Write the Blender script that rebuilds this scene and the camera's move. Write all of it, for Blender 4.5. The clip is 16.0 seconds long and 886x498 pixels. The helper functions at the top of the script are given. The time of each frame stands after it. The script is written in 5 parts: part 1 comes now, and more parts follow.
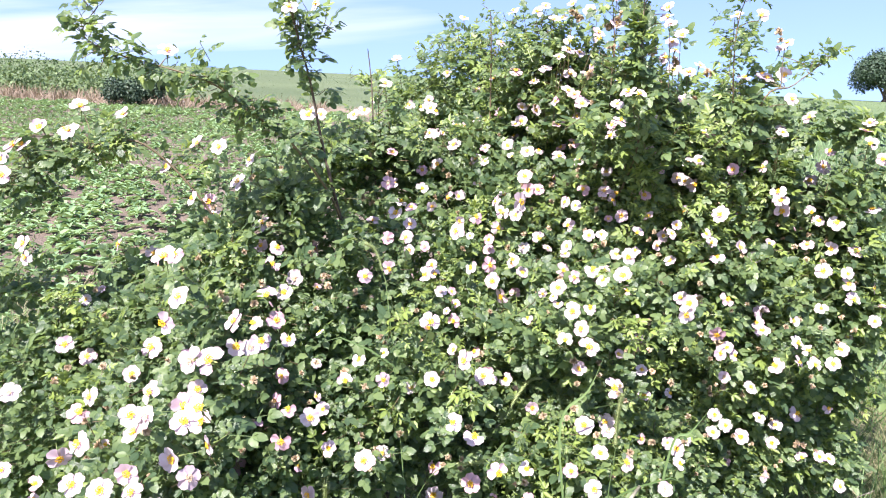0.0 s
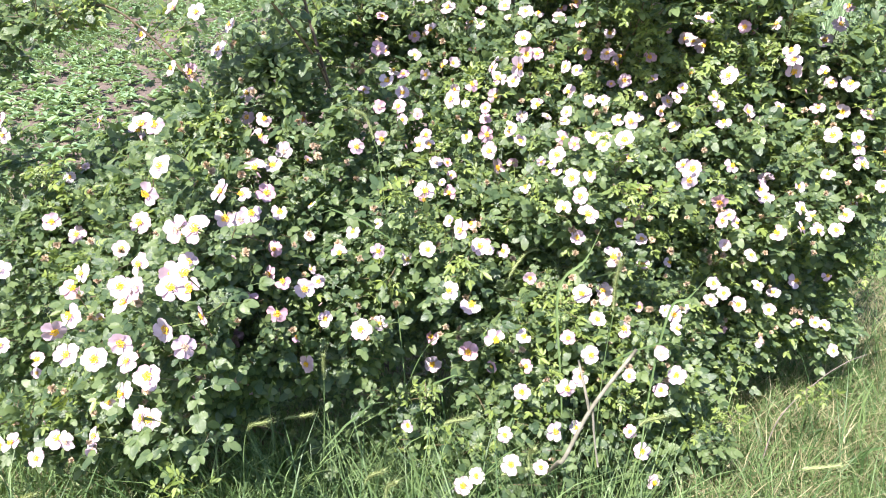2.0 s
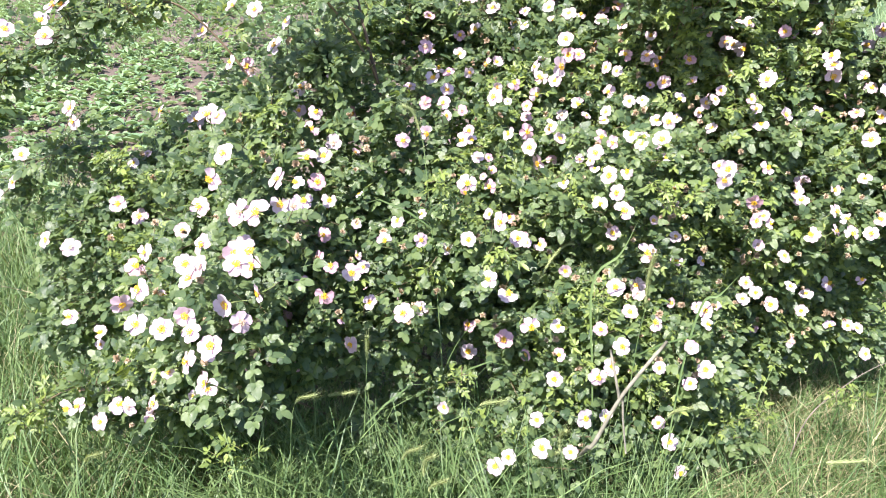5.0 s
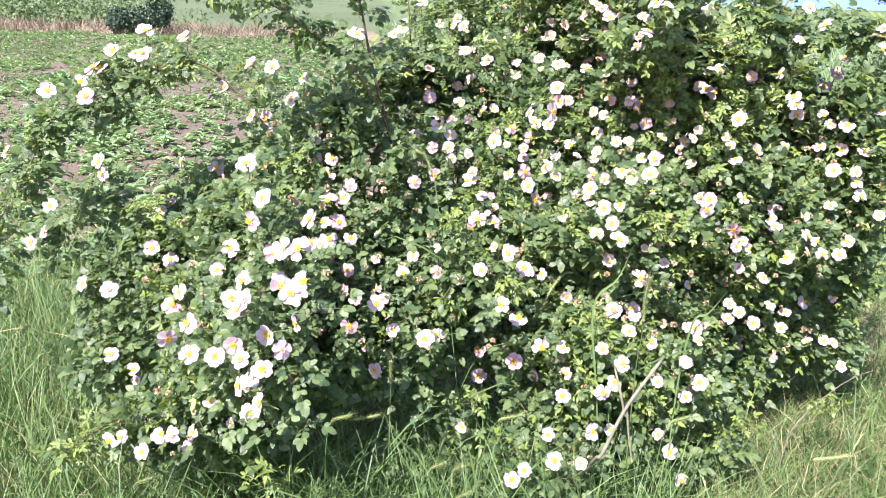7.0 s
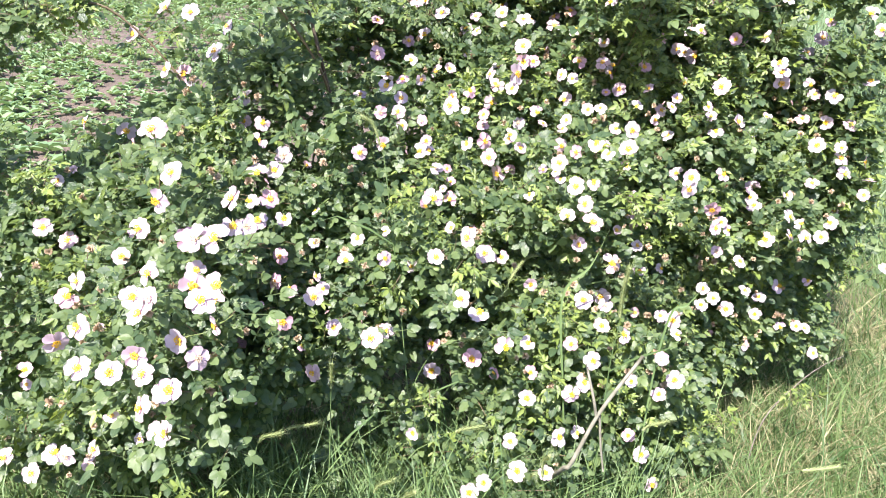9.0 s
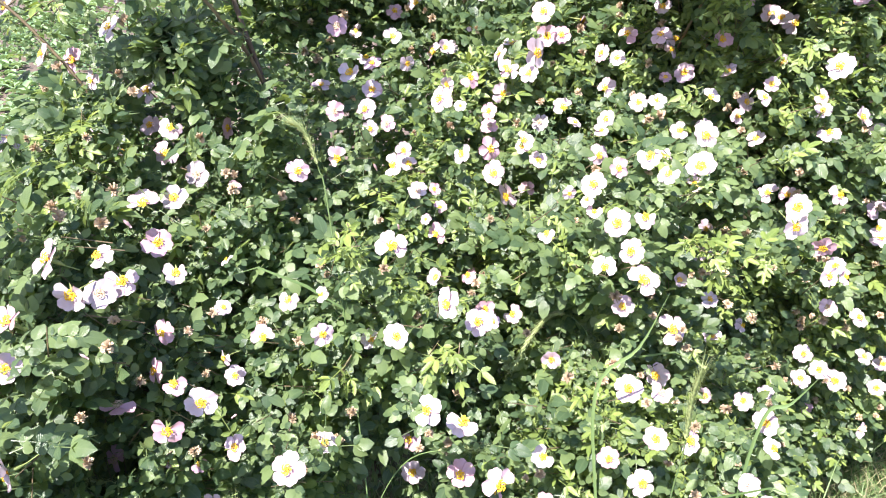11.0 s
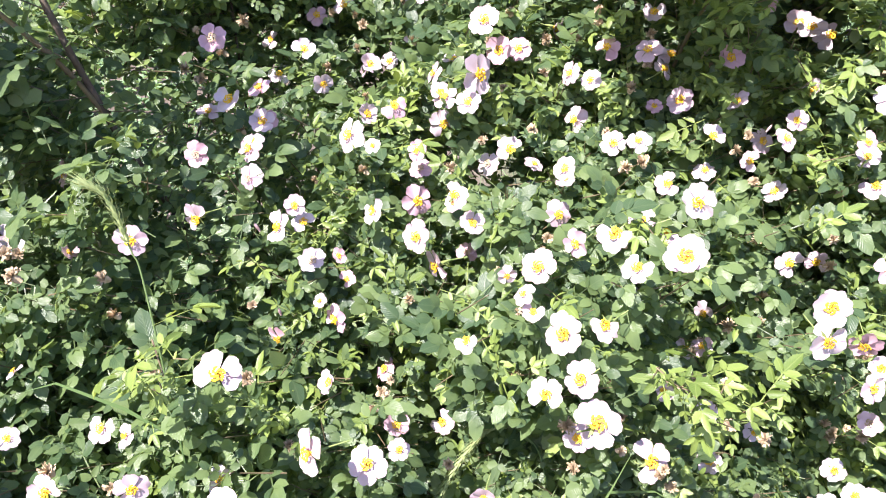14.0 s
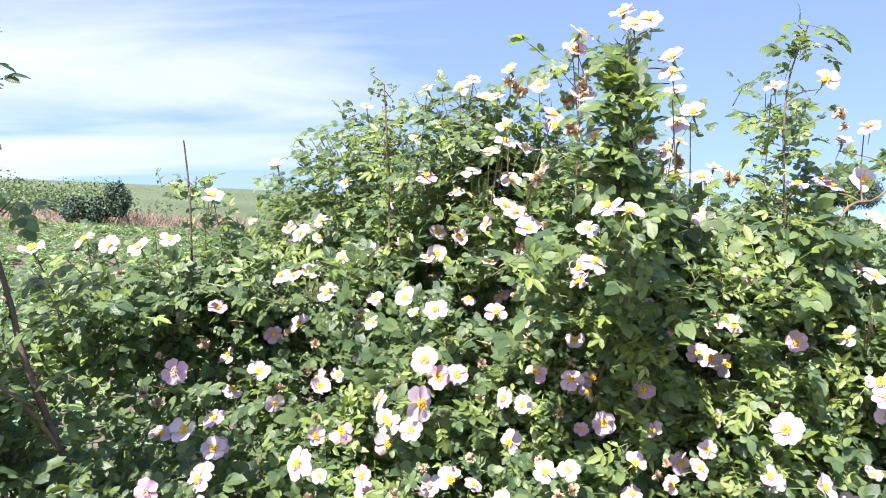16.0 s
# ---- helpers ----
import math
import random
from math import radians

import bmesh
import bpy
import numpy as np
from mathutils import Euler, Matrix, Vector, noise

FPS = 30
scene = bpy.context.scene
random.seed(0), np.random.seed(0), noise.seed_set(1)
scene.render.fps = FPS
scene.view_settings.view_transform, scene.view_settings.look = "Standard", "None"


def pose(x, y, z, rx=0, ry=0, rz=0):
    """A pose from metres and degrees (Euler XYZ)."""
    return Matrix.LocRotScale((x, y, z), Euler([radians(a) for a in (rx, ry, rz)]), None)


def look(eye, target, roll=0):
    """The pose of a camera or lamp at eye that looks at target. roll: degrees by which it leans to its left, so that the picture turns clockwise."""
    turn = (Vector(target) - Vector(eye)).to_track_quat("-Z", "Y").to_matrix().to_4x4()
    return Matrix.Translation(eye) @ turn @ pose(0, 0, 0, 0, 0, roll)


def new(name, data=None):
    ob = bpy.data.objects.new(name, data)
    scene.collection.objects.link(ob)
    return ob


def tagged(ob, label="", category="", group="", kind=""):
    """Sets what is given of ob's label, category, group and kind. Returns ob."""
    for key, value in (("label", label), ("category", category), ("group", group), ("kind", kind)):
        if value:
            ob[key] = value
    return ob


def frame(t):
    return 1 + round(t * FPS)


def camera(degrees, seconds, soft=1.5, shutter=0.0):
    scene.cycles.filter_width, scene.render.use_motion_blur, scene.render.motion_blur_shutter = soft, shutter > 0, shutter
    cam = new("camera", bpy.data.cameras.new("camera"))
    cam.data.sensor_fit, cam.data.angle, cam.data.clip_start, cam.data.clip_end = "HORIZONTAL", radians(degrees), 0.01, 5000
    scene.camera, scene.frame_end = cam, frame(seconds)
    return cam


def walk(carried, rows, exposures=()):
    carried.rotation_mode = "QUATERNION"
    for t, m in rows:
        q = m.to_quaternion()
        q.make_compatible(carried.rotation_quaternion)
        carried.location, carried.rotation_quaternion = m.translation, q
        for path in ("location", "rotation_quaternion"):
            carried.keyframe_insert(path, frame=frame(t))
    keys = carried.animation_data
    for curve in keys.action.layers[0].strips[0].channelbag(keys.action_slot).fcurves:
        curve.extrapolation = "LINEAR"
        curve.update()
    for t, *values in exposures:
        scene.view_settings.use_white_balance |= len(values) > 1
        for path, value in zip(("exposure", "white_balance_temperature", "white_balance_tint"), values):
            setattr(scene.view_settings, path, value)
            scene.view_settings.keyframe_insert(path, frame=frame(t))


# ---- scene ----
cam = camera(65.4, 16.0, 1.05)
METRES, EYE, TILT, LEAN, TURN = 2.05, 1.45, -12.0, 0.0, 0.0
ROWS = [
    (0.0, 0.0, 0.0, 0.0, 0.0, 0.0, 0.0),
    (0.5, 0.0065, 0.0055, -0.0015, -1.02, -1.07, 0.25),
    (1.0, 0.0144, 0.0072, -0.0044, -2.8, -2.63, 1.31),
    (1.5, 0.0131, 0.0122, -0.0105, -2.83, -4.12, 1.55),
    (2.0, 0.006, 0.0238, -0.023, -0.05, -9.3, 1.0),
    (2.5, 0.0054, 0.0302, -0.021, 0.11, -10.25, 0.9),
    (3.0, -0.0039, 0.0334, -0.0234, 1.87, -10.62, 0.27),
    (3.5, -0.0101, 0.0328, -0.0203, 3.61, -9.99, -0.1),
    (4.0, -0.0092, 0.0347, -0.0199, 2.74, -9.7, -0.13),
    (6.5, 0.0061, -0.1062, -0.0308, 3.15, -7.35, -0.57),
    (7.0, -0.0445, -0.0935, -0.0263, 0.78, -6.03, 1.27),
    (7.5, -0.0661, -0.0816, -0.0257, -1.62, -6.82, 0.69),
    (8.0, -0.0713, -0.0675, -0.0269, -3.92, -7.65, 0.64),
    (10.5, 0.0101, 0.2315, 0.0039, -2.09, -10.95, -0.11),
    (11.0, 0.0286, 0.2955, 0.0033, 0.71, -10.4, 0.86),
    (11.5, 0.0679, 0.3925, 0.0184, 3.54, -12.42, -0.45),
    (12.0, 0.0963, 0.4472, 0.0211, 3.94, -13.32, -0.09),
    (12.5, 0.1035, 0.4638, 0.0214, 2.65, -14.24, 0.3),
    (13.0, 0.1049, 0.468, 0.0214, 2.44, -14.67, 0.4),
    (13.5, 0.1066, 0.4665, 0.0228, 2.5, -14.14, 0.62),
    (14.0, 0.106, 0.4658, 0.0364, 2.63, -10.79, 0.44),
    (14.5, 0.114, 0.4575, 0.0607, 0.29, -3.14, 0.82),
    (15.0, 0.1118, 0.4404, 0.0807, -1.52, 3.27, 0.34),
    (15.5, 0.1107, 0.4276, 0.0909, -1.13, 7.52, 0.45),
    (16.0, 0.1098, 0.4228, 0.0947, -1.71, 9.58, 0.47),
]
walk(cam, [(t, pose(0, 0, EYE, TILT, LEAN, TURN) @ pose(METRES * x, METRES * y, METRES * z, 90 + pitch, roll, yaw)) for t, x, y, z, yaw, pitch, roll in ROWS], exposures=((0.0, 1.94, 6500, 22), (4.0, 1.94, 6500, 22), (8.0, 1.94, 6500, 22), (10.5, 2.12, 6500, 22), (12.5, 2.10, 6500, 22), (14.0, 1.99, 6500, 22), (15.0, 1.85, 6500, 22), (16.0, 1.88, 6500, 22)))

# ---- sky, sun, exposure ----
SUN_AZ, SUN_EL = radians(211.0), radians(55.0)   # clockwise from +y: behind and to the west of the first view
SUN_DIR = Vector((math.sin(SUN_AZ) * math.cos(SUN_EL), math.cos(SUN_AZ) * math.cos(SUN_EL), math.sin(SUN_EL)))
world = bpy.data.worlds.new("sky")
scene.world = world
world.use_nodes = True
wn, wl = world.node_tree.nodes, world.node_tree.links
wn.clear()


def wnode(kind, **values):
    n = wn.new(kind)
    for k, v in values.items():
        n.inputs[k].default_value = v
    return n


sky = wnode("ShaderNodeTexSky")
sky.sky_type, sky.sun_disc = "NISHITA", False
sky.sun_elevation, sky.sun_rotation = SUN_EL, SUN_AZ
sky.air_density, sky.dust_density, sky.ozone_density = 0.85, 0.4, 2.0
coord = wnode("ShaderNodeTexCoord")
split = wnode("ShaderNodeSeparateXYZ")
wl.new(coord.outputs["Generated"], split.inputs[0])
lift = wnode("ShaderNodeMath")
lift.operation = "ADD"
lift.inputs[1].default_value = 0.16
wl.new(split.outputs["Z"], lift.inputs[0])
flat = []
for axis in "XY":
    d = wnode("ShaderNodeMath")
    d.operation = "DIVIDE"
    wl.new(split.outputs[axis], d.inputs[0])
    wl.new(lift.outputs[0], d.inputs[1])
    flat.append(d)
joined = wnode("ShaderNodeCombineXYZ")
wl.new(flat[0].outputs[0], joined.inputs[0])
wl.new(flat[1].outputs[0], joined.inputs[1])
raised = wnode("ShaderNodeCombineXYZ")      # a clear, dry horizon
wl.new(split.outputs["X"], raised.inputs[0])
wl.new(split.outputs["Y"], raised.inputs[1])
clear = wnode("ShaderNodeMath")
clear.operation = "ADD"
clear.inputs[1].default_value = 0.32
wl.new(split.outputs["Z"], clear.inputs[0])
wl.new(clear.outputs[0], raised.inputs[2])
wl.new(raised.outputs[0], sky.inputs["Vector"])
stretch = wnode("ShaderNodeMapping")
stretch.inputs["Rotation"].default_value = (0, 0, radians(-35))
stretch.inputs["Scale"].default_value = (0.6, 1.2, 1.0)
stretch.inputs["Location"].default_value = (0.35, 0.2, 0.0)
wl.new(joined.outputs[0], stretch.inputs[0])
cirrus = wnode("ShaderNodeTexNoise", Scale=0.7, Detail=8.0, Roughness=0.5, Distortion=1.0)
wl.new(stretch.outputs[0], cirrus.inputs["Vector"])
veil = wnode("ShaderNodeValToRGB")
veil.color_ramp.elements[0].position, veil.color_ramp.elements[1].position = 0.50, 0.80
veil.color_ramp.elements[0].color, veil.color_ramp.elements[1].color = (0.03, 0.03, 0.03, 1), (0.72, 0.72, 0.72, 1)
west = wnode("ShaderNodeMath")      # the cirrus thickens towards the west
west.operation = "MULTIPLY_ADD"
west.inputs[1].default_value = -0.42
wl.new(split.outputs["X"], west.inputs[0])
wl.new(cirrus.outputs["Fac"], west.inputs[2])
low = wnode("ShaderNodeMath")       # and thins out low over the horizon
low.operation = "MULTIPLY_ADD"
low.use_clamp = True
low.inputs[1].default_value, low.inputs[2].default_value = -1.5, 0.24
wl.new(split.outputs["Z"], low.inputs[0])
thin = wnode("ShaderNodeMath")
thin.operation = "SUBTRACT"
wl.new(west.outputs[0], thin.inputs[0])
wl.new(low.outputs[0], thin.inputs[1])
wl.new(thin.outputs[0], veil.inputs[0])
cover = wnode("ShaderNodeMixRGB")
cover.inputs["Color2"].default_value = (2.9, 3.15, 3.6, 1)
wl.new(veil.outputs["Color"], cover.inputs["Fac"])
wl.new(sky.outputs[0], cover.inputs["Color1"])
back = wnode("ShaderNodeBackground", Strength=0.121)
wl.new(cover.outputs[0], back.inputs["Color"])
wout = wnode("ShaderNodeOutputWorld")
wl.new(back.outputs[0], wout.inputs["Surface"])

sun = new("sun", bpy.data.lights.new("sun", "SUN"))
sun.data.energy, sun.data.angle, sun.data.color = 4.25, radians(0.55), (1.0, 0.965, 0.935)
sun.matrix_world = look(SUN_DIR * 50, (0, 0, 0))

# ---- materials ----


def material(name, dark, light, scale=30.0, rough=0.6, bump=0.2, through_light=0.0, island=0.0, tint=False, spec=0.4, detail=4.0, fine=0.0, passing=(1.3, 1.2, 0.75)):
    """A surface whose colour wanders between two tones at two scales, with relief; through_light: share of light that passes (leaves, petals)."""
    m = bpy.data.materials.new(name)
    m.use_nodes = True
    n, l = m.node_tree.nodes, m.node_tree.links
    n.clear()
    out = n.new("ShaderNodeOutputMaterial")
    geo = n.new("ShaderNodeNewGeometry")
    big = n.new("ShaderNodeTexNoise")
    big.inputs["Scale"].default_value, big.inputs["Detail"].default_value = scale, detail
    l.new(geo.outputs["Position"], big.inputs["Vector"])
    ramp = n.new("ShaderNodeValToRGB")
    ramp.color_ramp.elements[0].position, ramp.color_ramp.elements[1].position = 0.3, 0.7
    ramp.color_ramp.elements[0].color, ramp.color_ramp.elements[1].color = (*dark, 1), (*light, 1)
    if island:
        mixv = n.new("ShaderNodeMath")
        mixv.operation = "MULTIPLY_ADD"
        l.new(geo.outputs["Random Per Island"], mixv.inputs[0])
        mixv.inputs[1].default_value = island
        shift = n.new("ShaderNodeMath")
        shift.operation = "SUBTRACT"
        l.new(big.outputs["Fac"], shift.inputs[0])
        shift.inputs[1].default_value = island * 0.5
        l.new(shift.outputs[0], mixv.inputs[2])
        l.new(mixv.outputs[0], ramp.inputs[0])
    else:
        l.new(big.outputs["Fac"], ramp.inputs[0])
    colour = ramp.outputs[0]
    if tint:
        info = n.new("ShaderNodeObjectInfo")
        mul = n.new("ShaderNodeMixRGB")
        mul.blend_type = "MULTIPLY"
        mul.inputs["Fac"].default_value = 1.0
        l.new(colour, mul.inputs["Color1"])
        l.new(info.outputs["Color"], mul.inputs["Color2"])
        colour = mul.outputs[0]
    bsdf = n.new("ShaderNodeBsdfPrincipled")
    l.new(colour, bsdf.inputs["Base Color"])
    bsdf.inputs["Roughness"].default_value = rough
    bsdf.inputs["Specular IOR Level"].default_value = spec
    if bump:
        small = n.new("ShaderNodeTexNoise")
        small.inputs["Scale"].default_value, small.inputs["Detail"].default_value = fine or scale * 8, 3.0
        l.new(geo.outputs["Position"], small.inputs["Vector"])
        bumpn = n.new("ShaderNodeBump")
        bumpn.inputs["Strength"].default_value, bumpn.inputs["Distance"].default_value = bump, 0.1 / scale
        l.new(small.outputs["Fac"], bumpn.inputs["Height"])
        l.new(bumpn.outputs[0], bsdf.inputs["Normal"])
    last = bsdf
    if through_light:
        trans = n.new("ShaderNodeBsdfTranslucent")
        seen = n.new("ShaderNodeMixRGB")          # light that passes a leaf comes out yellower
        seen.blend_type = "MULTIPLY"
        seen.inputs["Fac"].default_value = 1.0
        seen.inputs["Color2"].default_value = (*passing, 1)
        l.new(colour, seen.inputs["Color1"])
        l.new(seen.outputs[0], trans.inputs["Color"])
        last = n.new("ShaderNodeMixShader")
        last.inputs[0].default_value = through_light
        l.new(bsdf.outputs[0], last.inputs[1])
        l.new(trans.outputs[0], last.inputs[2])
    l.new(last.outputs[0], out.inputs[0])
    return m


LEAF = material("rose_leaf", (0.074, 0.134, 0.063), (0.182, 0.266, 0.103), 22, 0.32, 0.25, 0.56, 0.7, spec=0.5, fine=420)
YOUNG_LEAF = material("young_rose_leaf", (0.108, 0.170, 0.036), (0.218, 0.298, 0.072), 22, 0.38, 0.2, 0.38, 0.5, spec=0.45, fine=420)


def add_veins(m, lighter, strength):
    """A pale midrib and fine side veins, from each leaflet's own coordinates."""
    n, l = m.node_tree.nodes, m.node_tree.links
    bsdf = next(q for q in n if q.type == "BSDF_PRINCIPLED")
    uvn = n.new("ShaderNodeUVMap")
    uvn.uv_map = "leaf"
    sep = n.new("ShaderNodeSeparateXYZ")
    l.new(uvn.outputs[0], sep.inputs[0])

    def calc(op, a, b):
        q = n.new("ShaderNodeMath")
        q.operation = op
        for i, v in enumerate((a, b)):
            if isinstance(v, (int, float)):
                q.inputs[i].default_value = v
            else:
                l.new(v, q.inputs[i])
        return q.outputs[0]

    off = calc("ABSOLUTE", calc("SUBTRACT", sep.outputs[0], 0.5), 0)
    rib = calc("LESS_THAN", off, 0.035)
    phase = calc("SUBTRACT", calc("MULTIPLY", sep.outputs[1], 44.0), calc("MULTIPLY", off, 40.0))
    side = calc("POWER", calc("MULTIPLY_ADD", calc("SINE", phase, 0), 0.5), 6.0)
    side.node.inputs[0].links[0].from_node.inputs[2].default_value = 0.5
    both = calc("MAXIMUM", rib, calc("MULTIPLY", side, 0.45))
    for link in list(bsdf.inputs["Base Color"].links):
        src = link.from_socket
    mixc = n.new("ShaderNodeMixRGB")
    mixc.inputs["Color2"].default_value = (*lighter, 1)
    l.new(calc("MULTIPLY", both, strength), mixc.inputs["Fac"])
    l.new(src, mixc.inputs["Color1"])
    l.new(mixc.outputs[0], bsdf.inputs["Base Color"])
    bump = next(q for q in n if q.type == "BUMP")
    old = bump.inputs["Height"].links[0].from_socket
    l.new(calc("SUBTRACT", calc("MULTIPLY", old, 0.5), calc("MULTIPLY", both, 0.8)), bump.inputs["Height"])


add_veins(LEAF, (0.26, 0.34, 0.15), 0.25)
add_veins(YOUNG_LEAF, (0.38, 0.44, 0.14), 0.25)
PETAL = material("petal", (0.51, 0.435, 0.465), (0.60, 0.54, 0.56), 60, 0.55, 0.1, 0.25, 0.0, tint=True, spec=0.2, fine=300, passing=(1, 1, 1))
STAMEN = material("stamen", (0.66, 0.34, 0.012), (0.80, 0.54, 0.03), 250, 0.7, 0.5, 0.1)
SEPAL = material("sepal", (0.10, 0.16, 0.04), (0.22, 0.26, 0.08), 80, 0.6, 0.2)
SPENT = material("spent_flower", (0.30, 0.215, 0.125), (0.54, 0.42, 0.27), 160, 0.8, 0.5)
BUD = material("bud", (0.55, 0.33, 0.34), (0.72, 0.52, 0.50), 120, 0.6, 0.2, 0.1)
GREEN_CANE = material("green_cane", (0.10, 0.075, 0.04), (0.17, 0.135, 0.07), 40, 0.6, 0.3)
GREY_STEM = material("grey_stem", (0.14, 0.14, 0.095), (0.26, 0.25, 0.185), 45, 0.8, 0.6)
OLD_CANE = material("old_cane", (0.10, 0.085, 0.065), (0.24, 0.205, 0.165), 60, 0.8, 0.6)
GRASS = material("grass", (0.064, 0.130, 0.040), (0.165, 0.255, 0.090), 3.0, 0.5, 0.0, 0.3, 0.7)
DRY_GRASS = material("dry_grass", (0.24, 0.24, 0.12), (0.40, 0.375, 0.215), 3.0, 0.6, 0.0, 0.25, 0.7)
EAR = material("ear", (0.22, 0.29, 0.11), (0.37, 0.43, 0.19), 90, 0.6, 0.3, 0.25)
CROP = material("crop_leaf", (0.115, 0.205, 0.095), (0.225, 0.345, 0.165), 0.7, 0.7, 0.1, 0.25, 0.5)
CEREAL = material("cereal", (0.085, 0.125, 0.055), (0.13, 0.17, 0.08), 0.1, 0.5, 0.0, 0.25, 0.6)
NEAR_CEREAL = material("near_cereal", (0.10, 0.18, 0.085), (0.22, 0.32, 0.15), 1.2, 0.5, 0.0, 0.25, 0.6)
WEED = material("weed_leaf", (0.06, 0.105, 0.04), (0.135, 0.20, 0.078), 0.8, 0.6, 0.0, 0.2, 0.6)
RUST = material("dry_weed", (0.16, 0.127, 0.088), (0.275, 0.215, 0.152), 1.2, 0.8, 0.0, 0.15, 0.6)
FAR_LEAF = material("far_leaf", (0.024, 0.050, 0.028), (0.062, 0.104, 0.056), 1.2, 0.6, 0.0, 0.12, 0.6)
BARK = material("bark", (0.06, 0.045, 0.03), (0.14, 0.11, 0.08), 5.0, 0.9, 0.5)

# ---- ground ----


def ease(a, b, v):
    t = min(1.0, max(0.0, (v - a) / (b - a)))
    return t * t * (3 - 2 * t)


def height(x, y):
    """Level round the bush, then a slope that rises to the north-west up to a rounded crest."""
    r = math.hypot(x, y)
    rise = 0.0415 * y - 0.0490 * x
    far = min(r, 170.0) / max(r, 1e-6)
    z = rise * far * ease(2.0, 9.0, r) - ease(170, 600, r) * 9.0
    z += 0.03 * noise.noise(Vector((x * 0.5, y * 0.5, 0))) * ease(1.0, 5.0, r)
    z += 0.012 * noise.noise(Vector((x * 3.1, y * 3.1, 4.0)))
    return z


def ground_material():
    m = material("ground", (0.085, 0.09, 0.04), (0.17, 0.16, 0.075), 2.5, 0.95, 0.8, fine=45)
    n, l = m.node_tree.nodes, m.node_tree.links
    bsdf = next(q for q in n if q.type == "BSDF_PRINCIPLED")
    verge = bsdf.inputs["Base Color"].links[0].from_socket
    geo = next(q for q in n if q.type == "NEW_GEOMETRY")
    pos = n.new("ShaderNodeSeparateXYZ")
    l.new(geo.outputs["Position"], pos.inputs[0])

    def band(fac_from, low, high, wobble):
        w = n.new("ShaderNodeTexNoise")
        w.inputs["Scale"].default_value = 0.4
        l.new(geo.outputs["Position"], w.inputs["Vector"])
        add = n.new("ShaderNodeMath")
        add.operation = "MULTIPLY_ADD"
        l.new(w.outputs["Fac"], add.inputs[0])
        add.inputs[1].default_value = wobble
        l.new(fac_from, add.inputs[2])
        r = n.new("ShaderNodeMapRange")
        r.interpolation_type = "SMOOTHSTEP"
        r.inputs["From Min"].default_value, r.inputs["From Max"].default_value = low, high
        l.new(add.outputs[0], r.inputs["Value"])
        return r.outputs["Result"]

    def over(base, fac, dark, light, scale):
        t = n.new("ShaderNodeTexNoise")
        t.inputs["Scale"].default_value, t.inputs["Detail"].default_value = scale, 8.0
        l.new(geo.outputs["Position"], t.inputs["Vector"])
        c = n.new("ShaderNodeValToRGB")
        c.color_ramp.elements[0].position, c.color_ramp.elements[1].position = 0.35, 0.68
        c.color_ramp.elements[0].color, c.color_ramp.elements[1].color = (*dark, 1), (*light, 1)
        l.new(t.outputs["Fac"], c.inputs[0])
        x = n.new("ShaderNodeMixRGB")
        l.new(fac, x.inputs["Fac"])
        l.new(base, x.inputs["Color1"])
        l.new(c.outputs[0], x.inputs["Color2"])
        return x.outputs[0]

    soil = over(verge, band(pos.outputs["Y"], 3.4, 4.2, 0.8), (0.092, 0.072, 0.053), (0.158, 0.124, 0.094), 3.0)
    rust = over(soil, band(pos.outputs["Y"], 21.5, 22.6, 1.2), (0.15, 0.12, 0.08), (0.22, 0.18, 0.12), 1.5)
    hill = over(rust, band(pos.outputs["Y"], 26.0, 29.0, 2.0), (0.064, 0.092, 0.038), (0.094, 0.125, 0.056), 0.12)
    east = n.new("ShaderNodeMath")
    east.operation = "MULTIPLY_ADD"
    l.new(pos.outputs["Y"], east.inputs[0])
    east.inputs[1].default_value = 0.1
    l.new(pos.outputs["X"], east.inputs[2])
    sown = over(hill, band(east.outputs[0], 0.9, 1.6, 0.6), (0.06, 0.10, 0.035), (0.13, 0.18, 0.07), 3.0)
    near = n.new("ShaderNodeMixRGB")
    l.new(band(pos.outputs["Y"], 3.4, 4.2, 0.8), near.inputs["Fac"])
    l.new(verge, near.inputs["Color1"])
    l.new(sown, near.inputs["Color2"])
    south = n.new("ShaderNodeMath")
    south.operation = "MULTIPLY"
    south.inputs[1].default_value = -1.0
    l.new(pos.outputs["Y"], south.inputs[0])
    # pale track in the south, out of view, added to bounce light onto the bush
    bounce_track = over(near.outputs[0], band(south.outputs[0], 0.3, 1.0, 0.5), (0.19, 0.16, 0.115), (0.30, 0.26, 0.195), 2.0)
    l.new(bounce_track, bsdf.inputs["Base Color"])
    return m


bm = bmesh.new()
rings = [0.0] + [0.25 * 1.085 ** i for i in range(100)]
while rings[-1] < 1500:
    rings.append(rings[-1] * 1.2)
spokes, loops = 96, []
for r in rings:
    if r == 0:
        loops.append([bm.verts.new((0, 1.5, height(0, 1.5)))])
    else:
        loops.append([bm.verts.new((x, y, height(x, y))) for x, y in ((r * math.sin(2 * math.pi * k / spokes), 1.5 + r * math.cos(2 * math.pi * k / spokes)) for k in range(spokes))])
for a, b in zip(loops, loops[1:]):
    for k in range(spokes):
        j = (k + 1) % spokes
        bm.faces.new((a[0], b[j], b[k]) if len(a) == 1 else (a[k], a[j], b[j], b[k]))
bmesh.ops.recalc_face_normals(bm, faces=bm.faces)
me = bpy.data.meshes.new("ground")
bm.to_mesh(me)
bm.free()
for p in me.polygons:
    p.use_smooth = True
me.materials.append(ground_material())
